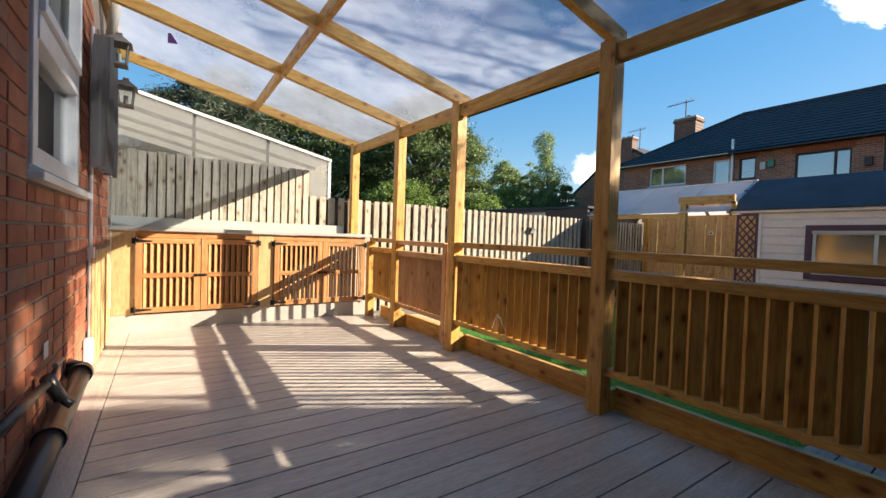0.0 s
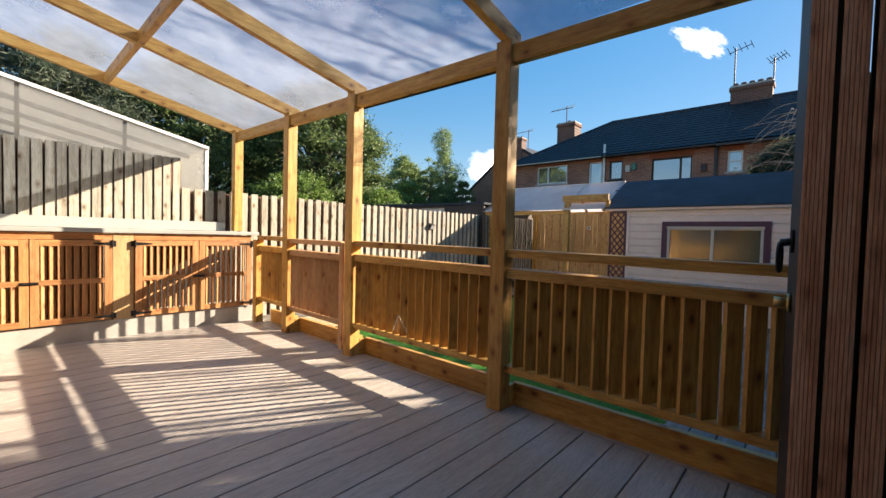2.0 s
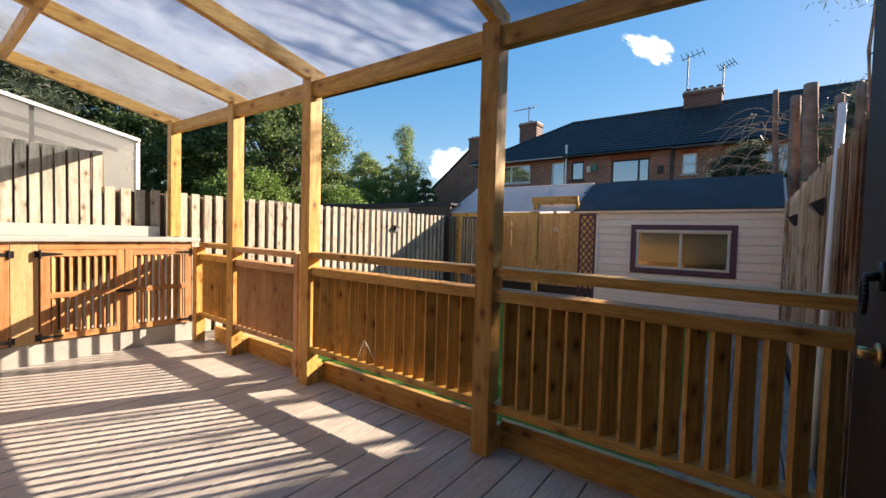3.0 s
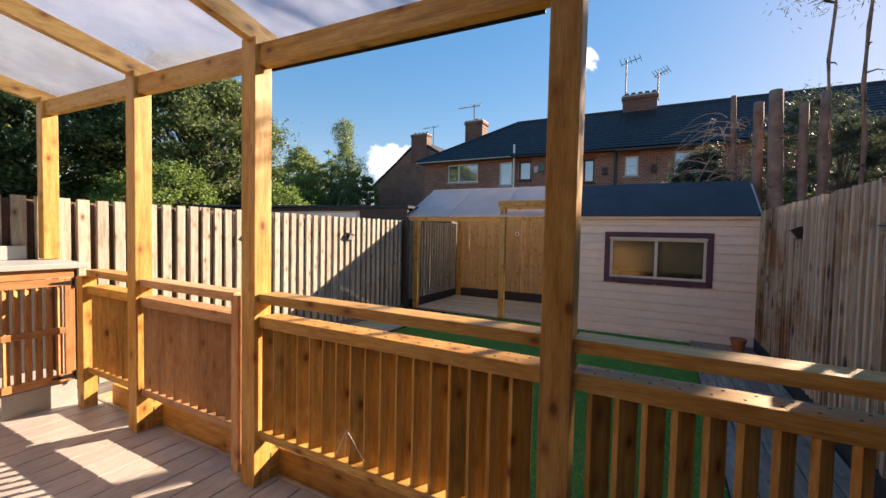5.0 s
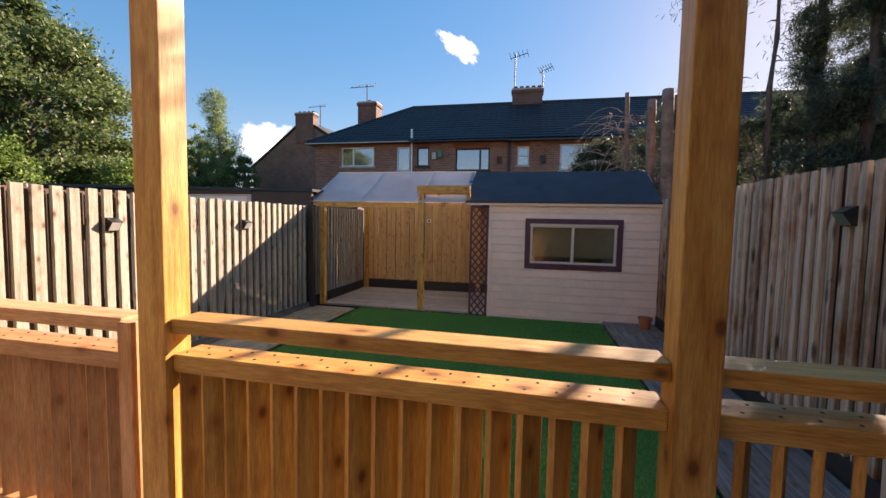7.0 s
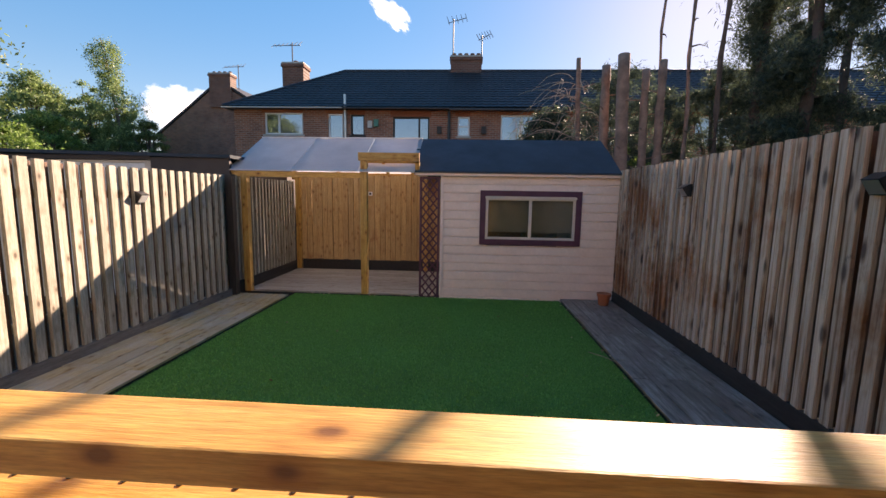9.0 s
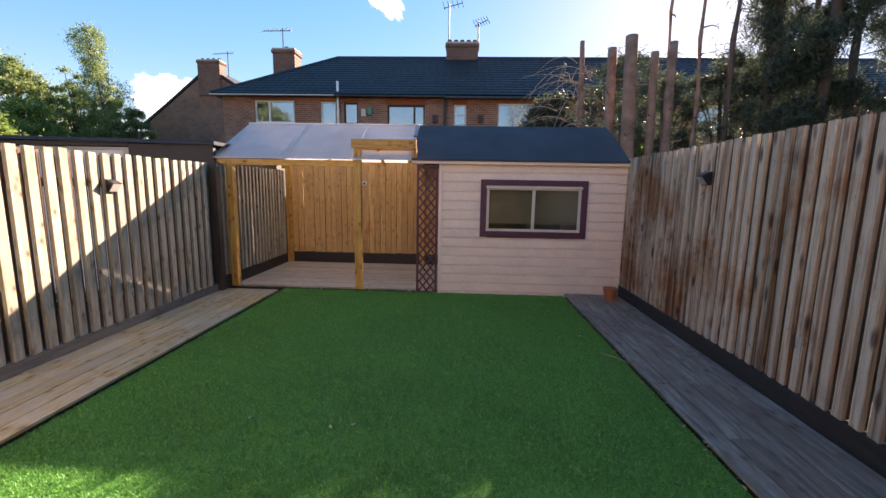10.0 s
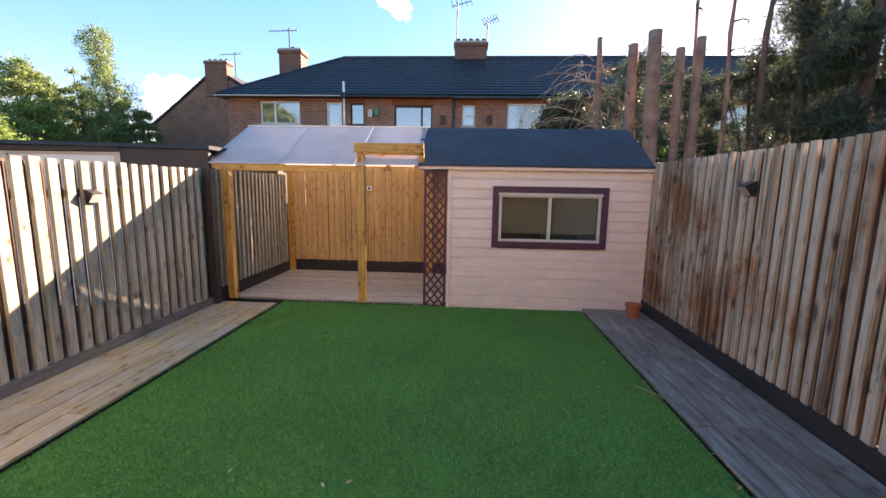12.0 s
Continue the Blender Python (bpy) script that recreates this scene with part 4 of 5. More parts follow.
def solar_light(x, y, z, s, lab):
    t = thing("solar_light", lab, "solar light", "fence solar lights")
    bm = bmesh.new()
    prism(bm, [(0, -0.055), (s * 0.03, -0.055), (s * 0.085, 0.025), (s * 0.02, 0.06), (0, 0.06)], 1, -0.05, 0.05)
    bmesh.ops.transform(bm, matrix=Matrix.Translation((x, y, z)), verts=bm.verts)
    part("case", bm, PIPE, t)
    bm = bmesh.new()
    prism(bm, [(s * 0.035, -0.05), (s * 0.082, 0.018), (s * 0.086, 0.018), (s * 0.039, -0.05)], 1, -0.042, 0.042)
    bmesh.ops.transform(bm, matrix=Matrix.Translation((x, y, z)), verts=bm.verts)
    part("lens", bm, UPVC if s > 0 else STEEL, t)


for y in (3.90, 5.56):
    solar_light(FX + 0.010, y, 1.16, 1, "small black solar light on the weathered pale fence")
for y in (3.86, 5.68):
    solar_light(-0.112, y, 1.31, -1, "small black solar light on the brown fence")
t = thing("plant_pot", "small terracotta plant pot beside the shed", "plant pot")
bm = bmesh.new()
tube(bm, (-0.335, 7.13, -0.178), (-0.335, 7.13, -0.055), 0.062, 0.082, 24)
part("body", bm, TERRA, t, smooth=False)
bm = bmesh.new()
tube(bm, (-0.335, 7.13, -0.055), (-0.335, 7.13, -0.02), 0.09, 0.092, 24)
part("rim", bm, TERRA, t)
bm = bmesh.new()
tube(bm, (-0.16, 3.42, -0.3), (-0.10, 3.58, 1.88), 0.02, n=12)
tagged(part("white_pole", bm, UPVC, smooth=True), "white plastic pole leaning against the brown fence", "pole")
bm = bmesh.new()
for p, q in (((-2.42, 2.085, 0.30), (-2.36, 2.08, 0.42)), ((-2.36, 2.08, 0.42), (-2.27, 2.085, 0.31)), ((-2.36, 2.08, 0.42), (-2.37, 2.082, 0.30))):
    tube(bm, p, q, 0.0025, n=6)
tagged(part("string_loop", bm, CREAM), "loose loop of pale twine on the balustrade", "twine")
t = thing("fence_plate", "small white sign plate fixed on the golden fence", "plate")
part("plate", B(-4.02, -3.94, 9.285, 9.295, 1.22, 1.29, 0.002), UPVC, t)
part("plate_face", B(-4.0, -3.96, 9.283, 9.2845, 1.235, 1.275), PIPE, t)

bm = prism(bmesh.new(), [(0.038, 2.408), (0.103, 2.418), (0.088, 2.438), (0.058, 2.483), (0.038, 2.478)], 0, -3.99, -3.975)
tagged(part("cloth_clip", bm, plain("violet_plastic", (0.10, 0.02, 0.16), 0.4)), "small violet plastic clip on a canopy rafter", "clip")

# ---- neighbour's lean-to and low outbuilding ----
lean = thing("neighbour_lean_to", "neighbour's lean-to with grimy clear sheets and a white edge", "lean-to")
LX = -6.02


def lean_top(y):
    return 2.03 + (2.0 - y) * 0.2146


bm = bmesh.new()
prism(bm, [(-1.5, 1.0), (2.0, 1.0), (2.0, lean_top(2.0)), (-1.5, lean_top(-1.5))], 0, LX - 0.012, LX)
part("side_sheet", bm, GRIMY, lean, "grimy milky side sheet")
bm = bmesh.new()
prism(bm, [(-1.5, lean_top(-1.5)), (2.03, lean_top(2.03)), (2.03, lean_top(2.03) + 0.035), (-1.5, lean_top(-1.5) + 0.035)], 0, LX - 0.03, LX + 0.03)
part("edge_bar", bm, UPVC, lean)
bm = bmesh.new()
prism(bm, [(-1.5, lean_top(-1.5) + 0.0), (2.02, lean_top(2.02)), (2.02, lean_top(2.02) + 0.012), (-1.5, lean_top(-1.5) + 0.012)], 0, -9.2, LX - 0.031)
part("roof_sheet", bm, SMOKED, lean)
part("corner_post", B(LX - 0.04, LX + 0.012, 1.99, 2.03, -0.3, lean_top(2.0), 0.004), UPVC, lean)
for y in (0.30, 1.15):
    part("glazing_bar", B(LX - 0.03, LX - 0.013, y, y + 0.035, 1.0, lean_top(y) - 0.01), STEEL, lean)
for x in (-6.7, -7.5, -8.3):
    bm = bmesh.new()
    prism(bm, [(-1.5, lean_top(-1.5) - 0.06), (2.0, lean_top(2.0) - 0.06), (2.0, lean_top(2.0) - 0.004), (-1.5, lean_top(-1.5) - 0.004)], 0, x, x + 0.04)
    part("roof_bar", bm, STEEL, lean)
part("front_sheet", B(-9.2, LX - 0.045, 2.0, 2.012, -0.3, 2.02), SMOKED, lean)
part("back_wall", B(-9.2, LX - 0.02, -1.62, -1.51, -0.3, 3.0), CREAM, lean)
part("far_wall", B(-9.4, -9.21, -1.5, 2.0, -0.3, 2.0), CREAM, lean)

out = thing("outbuilding", "neighbour's low outbuilding with a dark fascia and cream door", "outbuilding")
DKB = plain("dark_brown_paint", (0.05, 0.035, 0.03), 0.6)
bm = pierced(-12.0, -5.56, -0.36, 1.658, 7.34, 7.5, [(-8.2, -6.75, -0.3, 1.63)])
part("wall", bm, CREAM, out)
for x0, x1, z0, z1 in ((-12.1, -6.62, 1.668, 1.725), (-6.618, -5.48, 1.47, 1.70)):
    part("fascia", B(x0, x1, 7.28, 7.335, z0, z1, 0.004), DKB, out)
part("garage_door", B(-8.19, -6.76, 7.36, 7.40, -0.29, 1.625, 0.004), UPVC, out, "white up-and-over door")
bm = bmesh.new()
prism(bm, [(-12.15, 1.80), (-5.44, 1.695), (-5.44, 1.74), (-12.15, 1.85)], 1, 7.24, 11.0)
part("roof", bm, FELT, out)
part("side_wall", B(-5.62, -5.56, 7.5, 10.9, -0.36, 1.6), DKB, out)

# ---- brick terrace beyond the garden ----
terrace = thing("terrace_house", "red brick terrace with dark tiled roof and chimneys", "house")
HY = 18.2
WINS = [(-10.37, -8.80, 3.62, 4.47, UPVC, 0.36), (-7.77, -7.17, 3.42, 4.44, UPVC, None), (-6.86, -6.31, 3.60, 4.41, DKB, None),
        (-5.17, -3.73, 3.40, 4.33, DKB, 0.72), (-2.61, -2.15, 3.60, 4.36, UPVC, -1), (-0.94, 0.45, 3.4, 4.42, UPVC, 0.6), (3.2, 4.6, 3.4, 4.42, UPVC, 0.5), (6.4, 7.8, 3.4, 4.42, UPVC, 0.5)]
part("wall", pierced(-11.62, 15, -0.36, 4.72, HY, HY + 0.3, [w[:4] for w in WINS]), BRICK_FAR, terrace)
part("side_wall", B(-11.62, -11.32, HY + 0.301, 26.0, -0.36, 4.72), BRICK_SIDE, terrace)
ROOMC = plain("pale_blind", (0.62, 0.66, 0.72), 0.8)
SKYGLASS = glass("bright_house_glass", (0.75, 0.8, 0.85), 0.01, 0.3)
for i, (x0, x1, z0, z1, mat, split) in enumerate(WINS):
    w = part("window", B(x0, x1, HY + 0.06, HY + 0.13, z0, z0 + 0.06), mat, terrace, "upstairs window with pale blind")
    for a in ((x0, x1, z1 - 0.06, z1), (x0, x0 + 0.06, z0 + 0.06, z1 - 0.06), (x1 - 0.06, x1, z0 + 0.06, z1 - 0.06)):
        part("frame", B(a[0], a[1], HY + 0.06, HY + 0.13, a[2], a[3]), mat, w)
    if split == -1:
        part("frame", B(x0 + 0.06, x1 - 0.06, HY + 0.06, HY + 0.13, (z0 + z1) / 2 - 0.03, (z0 + z1) / 2 + 0.03), mat, w)
    elif split:
        xm = x0 + (x1 - x0) * split
        part("frame", B(xm - 0.035, xm + 0.035, HY + 0.06, HY + 0.13, z0 + 0.06, z1 - 0.06), mat, w)
    part("pane", B(x0 + 0.06, x1 - 0.06, HY + 0.09, HY + 0.10, z0 + 0.06, z1 - 0.06), SKYGLASS, w)
    part("blind", B(x0, x1, HY + 0.24, HY + 0.26, z0, z1), ROOMC, w)
    part("sill", B(x0 - 0.06, x1 + 0.06, HY - 0.05, HY + 0.06, z0 - 0.07, z0 - 0.001), mat if mat is DKB else CONCRETE, w)
    bm = bmesh.new()
    nb = int((x1 - x0 + 0.2) / 0.085)
    for j in range(nb):
        box(bm, x0 - 0.1 + j * 0.085, x0 - 0.1 + j * 0.085 + 0.072, HY - 0.012, HY - 0.001, z1 + 0.002, z1 + 0.21)
    part("brick_lintel", bm, BRICK, w)


def tiled_slope(bm, corner, across, up, wide, high, trim=None):
    """Interlocking tiles: stepped courses with rolled joints, as one surface."""
    nu, nv = int(wide / 0.075), int(high / 0.30)
    a, u = Vector(across), Vector(up)
    nrm = a.cross(u).normalized()
    for j in range(nv):
        low, top = [], []
        for i in range(nu + 1):
            s = wide * i / nu
            roll = 0.022 * max(0.0, math.sin(2 * math.pi * s / 0.30)) ** 2
            for line, vv, lift in ((low, j, 0.035), (top, j + 1, 0.006)):
                d = high * vv / nv
                s2 = max(s, trim(d)) if trim else s
                line.append(bm.verts.new(Vector(corner) + a * s2 + u * d + nrm * (lift + roll)))
        for i in range(nu):
            if (low[i + 1].co - low[i].co).length > 1e-4 or (top[i + 1].co - top[i].co).length > 1e-4:
                bm.faces.new((low[i], low[i + 1], top[i + 1], top[i]))
        if j:
            for i in range(nu):
                if (low[i + 1].co - low[i].co).length > 1e-4:
                    bm.faces.new((last[i], last[i + 1], low[i + 1], low[i]))
        last = top
    return bm


EY, EZ, RY, RZ = 17.85, 4.63, 22.0, 7.14
up = Vector((0, RY - EY, RZ - EZ))
hl = up.length
up.normalize()
bm = tiled_slope(bmesh.new(), (-11.95, EY, EZ), (1, 0, 0), up, 28.0, hl, lambda d: 3.75 * d / hl)
part("roof", bm, TILE, terrace, "dark blue-black interlocking tiles")
bm = bmesh.new()
prism(bm, [(EY + 0.05, EZ - 0.06), (RY, RZ - 0.06), (26.15, EZ - 0.06)], 0, -8.15, 16.0)
part("roof_core", bm, TILE, terrace)
bm = bmesh.new()
vs = [bm.verts.new(p) for p in ((-11.95, EY, EZ - 0.03), (-8.2, RY, RZ - 0.02), (-11.95, 26.15, EZ - 0.03), (-8.2, EY, EZ - 0.06), (-8.2, 26.15, EZ - 0.06))]
for f in ((0, 1, 2), (0, 3, 1), (2, 1, 4), (0, 2, 4, 3)):
    bm.faces.new([vs[i] for i in f])
bmesh.ops.recalc_face_normals(bm, faces=bm.faces)
part("hip_end", bm, TILE, terrace)
bm = bmesh.new()
tube(bm, (-8.2, RY, RZ + 0.01), (16, RY, RZ + 0.01), 0.09, n=10)
tube(bm, (-11.9, EY + 0.03, EZ + 0.03), (-8.2, RY, RZ + 0.02), 0.07, n=8)
part("ridge_tiles", bm, TILE, terrace)
part("gutter", B(-11.9, -7.1, EY - 0.09, EY + 0.02, EZ - 0.06, EZ - 0.02, 0.01), CREAM, terrace)
part("gutter", B(-7.09, -2.95, EY - 0.09, EY + 0.02, EZ - 0.08, EZ - 0.02, 0.02), PIPE, terrace)
part("gutter", B(-2.94, 16, EY - 0.09, EY + 0.02, EZ - 0.12, EZ - 0.04, 0.02), PIPE, terrace)
part("soffit", B(-11.9, 15.2, EY + 0.021, HY, EZ - 0.05, EZ - 0.01), DKB, terrace)
for x, z0, z1, mat in ((-7.05, 3.0, 5.15, STEEL), (-2.95, 0.0, 4.62, PIPE)):
    bm = bmesh.new()
    tube(bm, (x, HY - 0.12, z0), (x, HY - 0.12, z1), 0.055, n=12)
    part("pipe", bm, mat, terrace)
for x, z, mat in ((-5.83, 4.08, plain("green_box", (0.02, 0.20, 0.14), 0.4)), (-6.07, 4.02, CREAM), (-3.33, 3.82, DKB), (-1.6, 3.83, DKB)):
    part("wall_box", B(x - 0.09, x + 0.09, HY - 0.12, HY - 0.001, z - 0.14, z + 0.14, 0.015), mat, terrace, "small box fixed under the eaves")


def chimney(house, x0, x1, y0, y1, z0, z1, pots, mat):
    c = part("chimney", B(x0, x1, y0, y1, z0, z1 - 0.24), mat, house, "brick chimney stack with clay pots")
    part("corbel", B(x0 - 0.05, x1 + 0.05, y0 - 0.05, y1 + 0.05, z1 - 0.239, z1 - 0.10), mat, c)
    part("corbel", B(x0 - 0.02, x1 + 0.02, y0 - 0.02, y1 + 0.02, z1 - 0.099, z1 - 0.02), CONCRETE, c)
    for i in range(pots):
        px = x0 + (x1 - x0) * (i + 0.5) / pots
        bm = bmesh.new()
        tube(bm, (px, (y0 + y1) / 2, z1 - 0.021), (px, (y0 + y1) / 2, z1 + 0.14), 0.13, 0.10, 14)
        part("chimney_pot", bm, POT, c)


POT = plain("sooty_clay", (0.16, 0.075, 0.05), 0.9, vary=0.3)
chimney(terrace, -11.15, -10.12, 21.7, 22.5, 4.8, 7.52, 1, BRICK_CHIM)
chimney(terrace, -3.09, -1.65, 21.75, 22.35, 6.6, 7.82, 5, BRICK_CHIM)

house2 = thing("gable_house", "further brick house with a tall gable and chimney", "house")
bm = bmesh.new()
prism(bm, [(-23.8, -0.36), (-14.2, -0.36), (-14.2, 5.6), (-19.3, 8.75), (-23.8, 5.25)], 1, 30.0, 30.3)
part("gable_wall", bm, BRICK_SIDE, house2)
for p in ([(-24.1, 5.1), (-19.3, 8.86), (-19.3, 9.0), (-24.2, 5.2)], [(-19.3, 8.86), (-14.0, 5.58), (-13.9, 5.7), (-19.3, 9.0)]):
    bm = bmesh.new()
    prism(bm, p, 1, 29.95, 38)
    part("roof", bm, TILE, house2)
part("rear_wall", B(-23.8, -14.2, 37.6, 37.9, -0.36, 5.3), BRICK_SIDE, house2)
chimney(house2, -19.95, -18.45, 29.84, 30.6, 7.1, 9.4, 4, BRICK_CHIM)


DULL = plain("dull_aerial_metal", (0.10, 0.10, 0.11), 0.5, 0.6)


def aerial(x, y, z0, z1, boom, turn, n, lab):
    t = thing("tv_aerial", lab, "aerial", "roof aerials")
    bm = bmesh.new()
    tube(bm, (x, y, z0), (x, y, z1), 0.03, n=8)
    part("mast", bm, DULL, t)
    d = Vector((math.cos(turn), math.sin(turn), 0.0))
    s = Vector((-d.y, d.x, 0.25)).normalized()
    c = Vector((x, y, z1 - 0.05))
    bm = bmesh.new()
    tube(bm, c - d * boom * 0.7, c + d * boom * 0.3 + Vector((0, 0, -0.1)), 0.02, n=6)
    part("boom", bm, DULL, t)
    for i in range(n):
        p = c + d * boom * (-0.7 + i / (n - 1))
        bm = bmesh.new()
        tube(bm, p - s * 0.16 - Vector((0, 0, 0.08)), p + s * 0.16 + Vector((0, 0, 0.08)), 0.013, n=5)
        part("rod", bm, DULL, t)


aerial(-10.8, 22.1, 7.6, 8.5, 1.5, radians(-12), 7, "thin television aerial on the terrace chimney")
aerial(-3.0, 22.0, 7.6, 9.5, 0.9, radians(160), 5, "tall television aerial mast with two booms")
aerial(-1.65, 22.0, 7.6, 8.75, 0.75, radians(140), 6, "short television aerial on the wide chimney")
aerial(-18.1, 30.3, 8.4, 10.0, 1.7, radians(-15), 6, "television aerial on the further chimney")

# ---- trees ----


def stalk(bm, pts, radii, n=12):
    """A bent, tapering round stem as one surface."""
    rings = []
    for i, (p, r_) in enumerate(zip(pts, radii)):
        d = (Vector(pts[min(i + 1, len(pts) - 1)]) - Vector(pts[max(i - 1, 0)])).normalized()
        m = Matrix.Translation(p) @ d.to_track_quat("Z", "Y").to_matrix().to_4x4()
        rings.append([bm.verts.new(m @ Vector((r_ * math.cos(2 * math.pi * j / n), r_ * math.sin(2 * math.pi * j / n), 0))) for j in range(n)])
    for a, b in zip(rings, rings[1:]):
        for j in range(n):
            bm.faces.new((a[j], a[(j + 1) % n], b[(j + 1) % n], b[j]))
    bm.faces.new(rings[-1])
    bm.faces.new(rings[0][::-1])
    bmesh.ops.recalc_face_normals(bm, faces=bm.faces)
    return bm


def leaves_mesh(name, pts, size, material, seed, flat=0.0, droop=0.0, slim=0.45):
    """One small quad leaf at each point, turned at random."""
    r = np.random.default_rng(seed)
    n = len(pts)
    a = r.normal(size=(n, 3))
    a[:, 2] = a[:, 2] * (1 - flat) - droop
    a /= np.linalg.norm(a, axis=1)[:, None] + 1e-9
    b = np.cross(a, r.normal(size=(n, 3)))
    b /= np.linalg.norm(b, axis=1)[:, None] + 1e-9
    s = size * r.uniform(0.6, 1.3, size=(n, 1))
    quad = np.stack([pts - a * s, pts + b * s * slim, pts + a * s, pts - b * s * slim], axis=1).reshape(-1, 3)
    me = bpy.data.meshes.new(name)
    me.vertices.add(4 * n)
    me.vertices.foreach_set("co", quad.astype(np.float32).ravel())
    me.loops.add(4 * n)
    me.loops.foreach_set("vertex_index", np.arange(4 * n, dtype=np.int32))
    me.polygons.add(n)
    me.polygons.foreach_set("loop_start", np.arange(0, 4 * n, 4, dtype=np.int32))
    me.update(calc_edges=True)
    me.materials.append(material)
    return me


def tree(x, y, z_top, radius, name, label, leaf, count, size, seed, z_base=1.2, trunk=0.22, bark=BARK_D, clumps=90, narrow=1.0, droop=0.0, spread=0.24):
    r = np.random.default_rng(seed)
    t = thing(name, label, "tree", at=(x, y, -0.36))
    h = z_top + 0.36
    bm = stalk(bmesh.new(), [(0, 0, 0), (0.06, 0.02, h * 0.2), (0.1, 0.05, h * 0.45), (0.05, 0.08, h * 0.7), (0.0, 0.1, h * 0.9)], [trunk * 1.2, trunk, trunk * 0.75, trunk * 0.4, 0.02])
    part("trunk", bm, bark, t, smooth=True)
    cs = []
    zc, zr = (z_base + z_top) / 2 + 0.36, (z_top - z_base) / 2
    for i in range(clumps):
        d = r.normal(size=3)
        d /= np.linalg.norm(d)
        f = r.uniform(0.45, 1.0) ** 0.6
        taper = 1.0 - 0.35 * max(0.0, d[2] * f) * narrow
        c = np.array([d[0] * radius * f * taper, d[1] * radius * f * taper, zc + d[2] * zr * f])
        cs.append(c)
        if i % 4 == 0:
            base = Vector((0.05, 0.05, max(0.6, c[2] * 0.6)))
            mid = (base + Vector(c)) / 2 + Vector((0, 0, 0.12))
            part("limb", stalk(bmesh.new(), [base, mid, Vector(c)], [trunk * 0.28, trunk * 0.18, 0.012], 7), bark, t)
    cs = np.array(cs)
    which = r.integers(0, clumps, count)
    cl = r.uniform(0.5, 1.2, clumps) * radius * spread
    p = r.normal(size=(count, 3))
    p *= (cl[which] * r.uniform(0.3, 1.0, count) * 0.62)[:, None]
    p[:, 2] = p[:, 2] * 0.6 - droop * np.abs(p[:, 2])
    ob = new("crown", leaves_mesh("crown", cs[which] + p, size, leaf, seed + 1, 0.3, droop, 0.14 if leaf is LEAF_D else 0.45))
    ob.parent = t
    return t


def birch(x, y, z_top, tilt, label, seed, strands=280, per=70):
    """A slender leaning birch: fine twigs hang from short limbs, wide below and thin at the tip."""
    r = np.random.default_rng(seed)
    t = thing("birch_tree", label, "tree", at=(x, y, -0.36))
    h = z_top + 0.36
    line = [(tilt * (i / 9) ** 1.8 + 0.05 * math.sin(i * 1.7), 0.05 * math.cos(i), h * i / 9) for i in range(10)]
    part("trunk", stalk(bmesh.new(), line, [0.14 * (1.05 - i / 9) + 0.008 for i in range(10)]), BARK_D, t, smooth=True)
    pts = []
    for i in range(strands):
        f = 0.12 + 0.87 * r.uniform() ** 0.9
        z = h * f
        wide = 0.42 + 2.1 * (1 - f) ** 0.9
        wide *= 0.72 + 0.35 * math.sin(f * 21 + 1.0) + r.uniform(-0.15, 0.3)
        a, d = r.uniform(0, 2 * math.pi), wide * r.uniform(0.3, 1.0)
        core = np.array([tilt * f ** 1.8, 0, z])
        tip = core + np.array([math.cos(a) * d, math.sin(a) * d, 0.35 * d])
        if i % 6 == 0:
            part("limb", stalk(bmesh.new(), [core - np.array([0, 0, 0.3]), (core + tip) / 2, tip], [0.025, 0.015, 0.005], 5), BARK_D, t)
        u = r.uniform(0, 1, per)
        hang = r.uniform(0.25, 0.8)
        p = tip + np.stack([math.cos(a) * 0.18 * u, math.sin(a) * 0.18 * u, -hang * u], 1) + r.normal(size=(per, 3)) * 0.13
        pts.append(p)
    ob = new("crown", leaves_mesh("crown", np.concatenate(pts), 0.055, LEAF_B, seed + 1, 0.0, 0.6))
    ob.parent = t


tree(-15.5, 9.2, 7.2, 3.0, "broadleaf_tree", "large leafy green tree behind the outbuilding", LEAF, 110000, 0.062, 11, z_base=0.6, clumps=420, spread=0.20)
tree(-18.5, 5.6, 7.6, 3.4, "broadleaf_tree", "dense dark green tree behind the pale fence", LEAF, 110000, 0.065, 12, z_base=0.4, clumps=420, spread=0.20)
tree(-17.5, 1.6, 6.9, 3.0, "conifer_tree", "dark conifer beyond the lean-to", LEAF_D, 60000, 0.13, 13, z_base=0.3, clumps=160, spread=0.22)
tree(-13.2, 6.9, 3.2, 1.6, "shrub", "sunlit light green shrub beside the tall trees", LEAF_L, 22000, 0.045, 14, z_base=0.2, clumps=120, trunk=0.08)
tree(-12.6, 10.4, 2.9, 1.4, "shrub", "sunlit light green shrub beside the tall trees", LEAF_L, 20000, 0.045, 19, z_base=0.2, clumps=110, trunk=0.08)
tree(-27.5, 25, 8.1, 3.0, "broadleaf_tree", "sunlit mid-green tree in a distant garden", LEAF_B, 46000, 0.075, 15, z_base=0.5, clumps=260, spread=0.20, narrow=1.8)
tree(-24.6, 22.8, 5.4, 1.7, "broadleaf_tree", "bright lime-green tree in a distant garden", LEAF_L, 30000, 0.065, 16, z_base=0.5, clumps=140, spread=0.22)
tree(-25.0, 25.8, 7.7, 1.9, "broadleaf_tree", "soft mid-green tree in a distant garden", LEAF_B, 26000, 0.07, 23, z_base=0.5, clumps=150, spread=0.22, narrow=1.6)
birch(-22.5, 25.4, 10.0, -0.95, "slender drooping birch in a distant garden", 17)
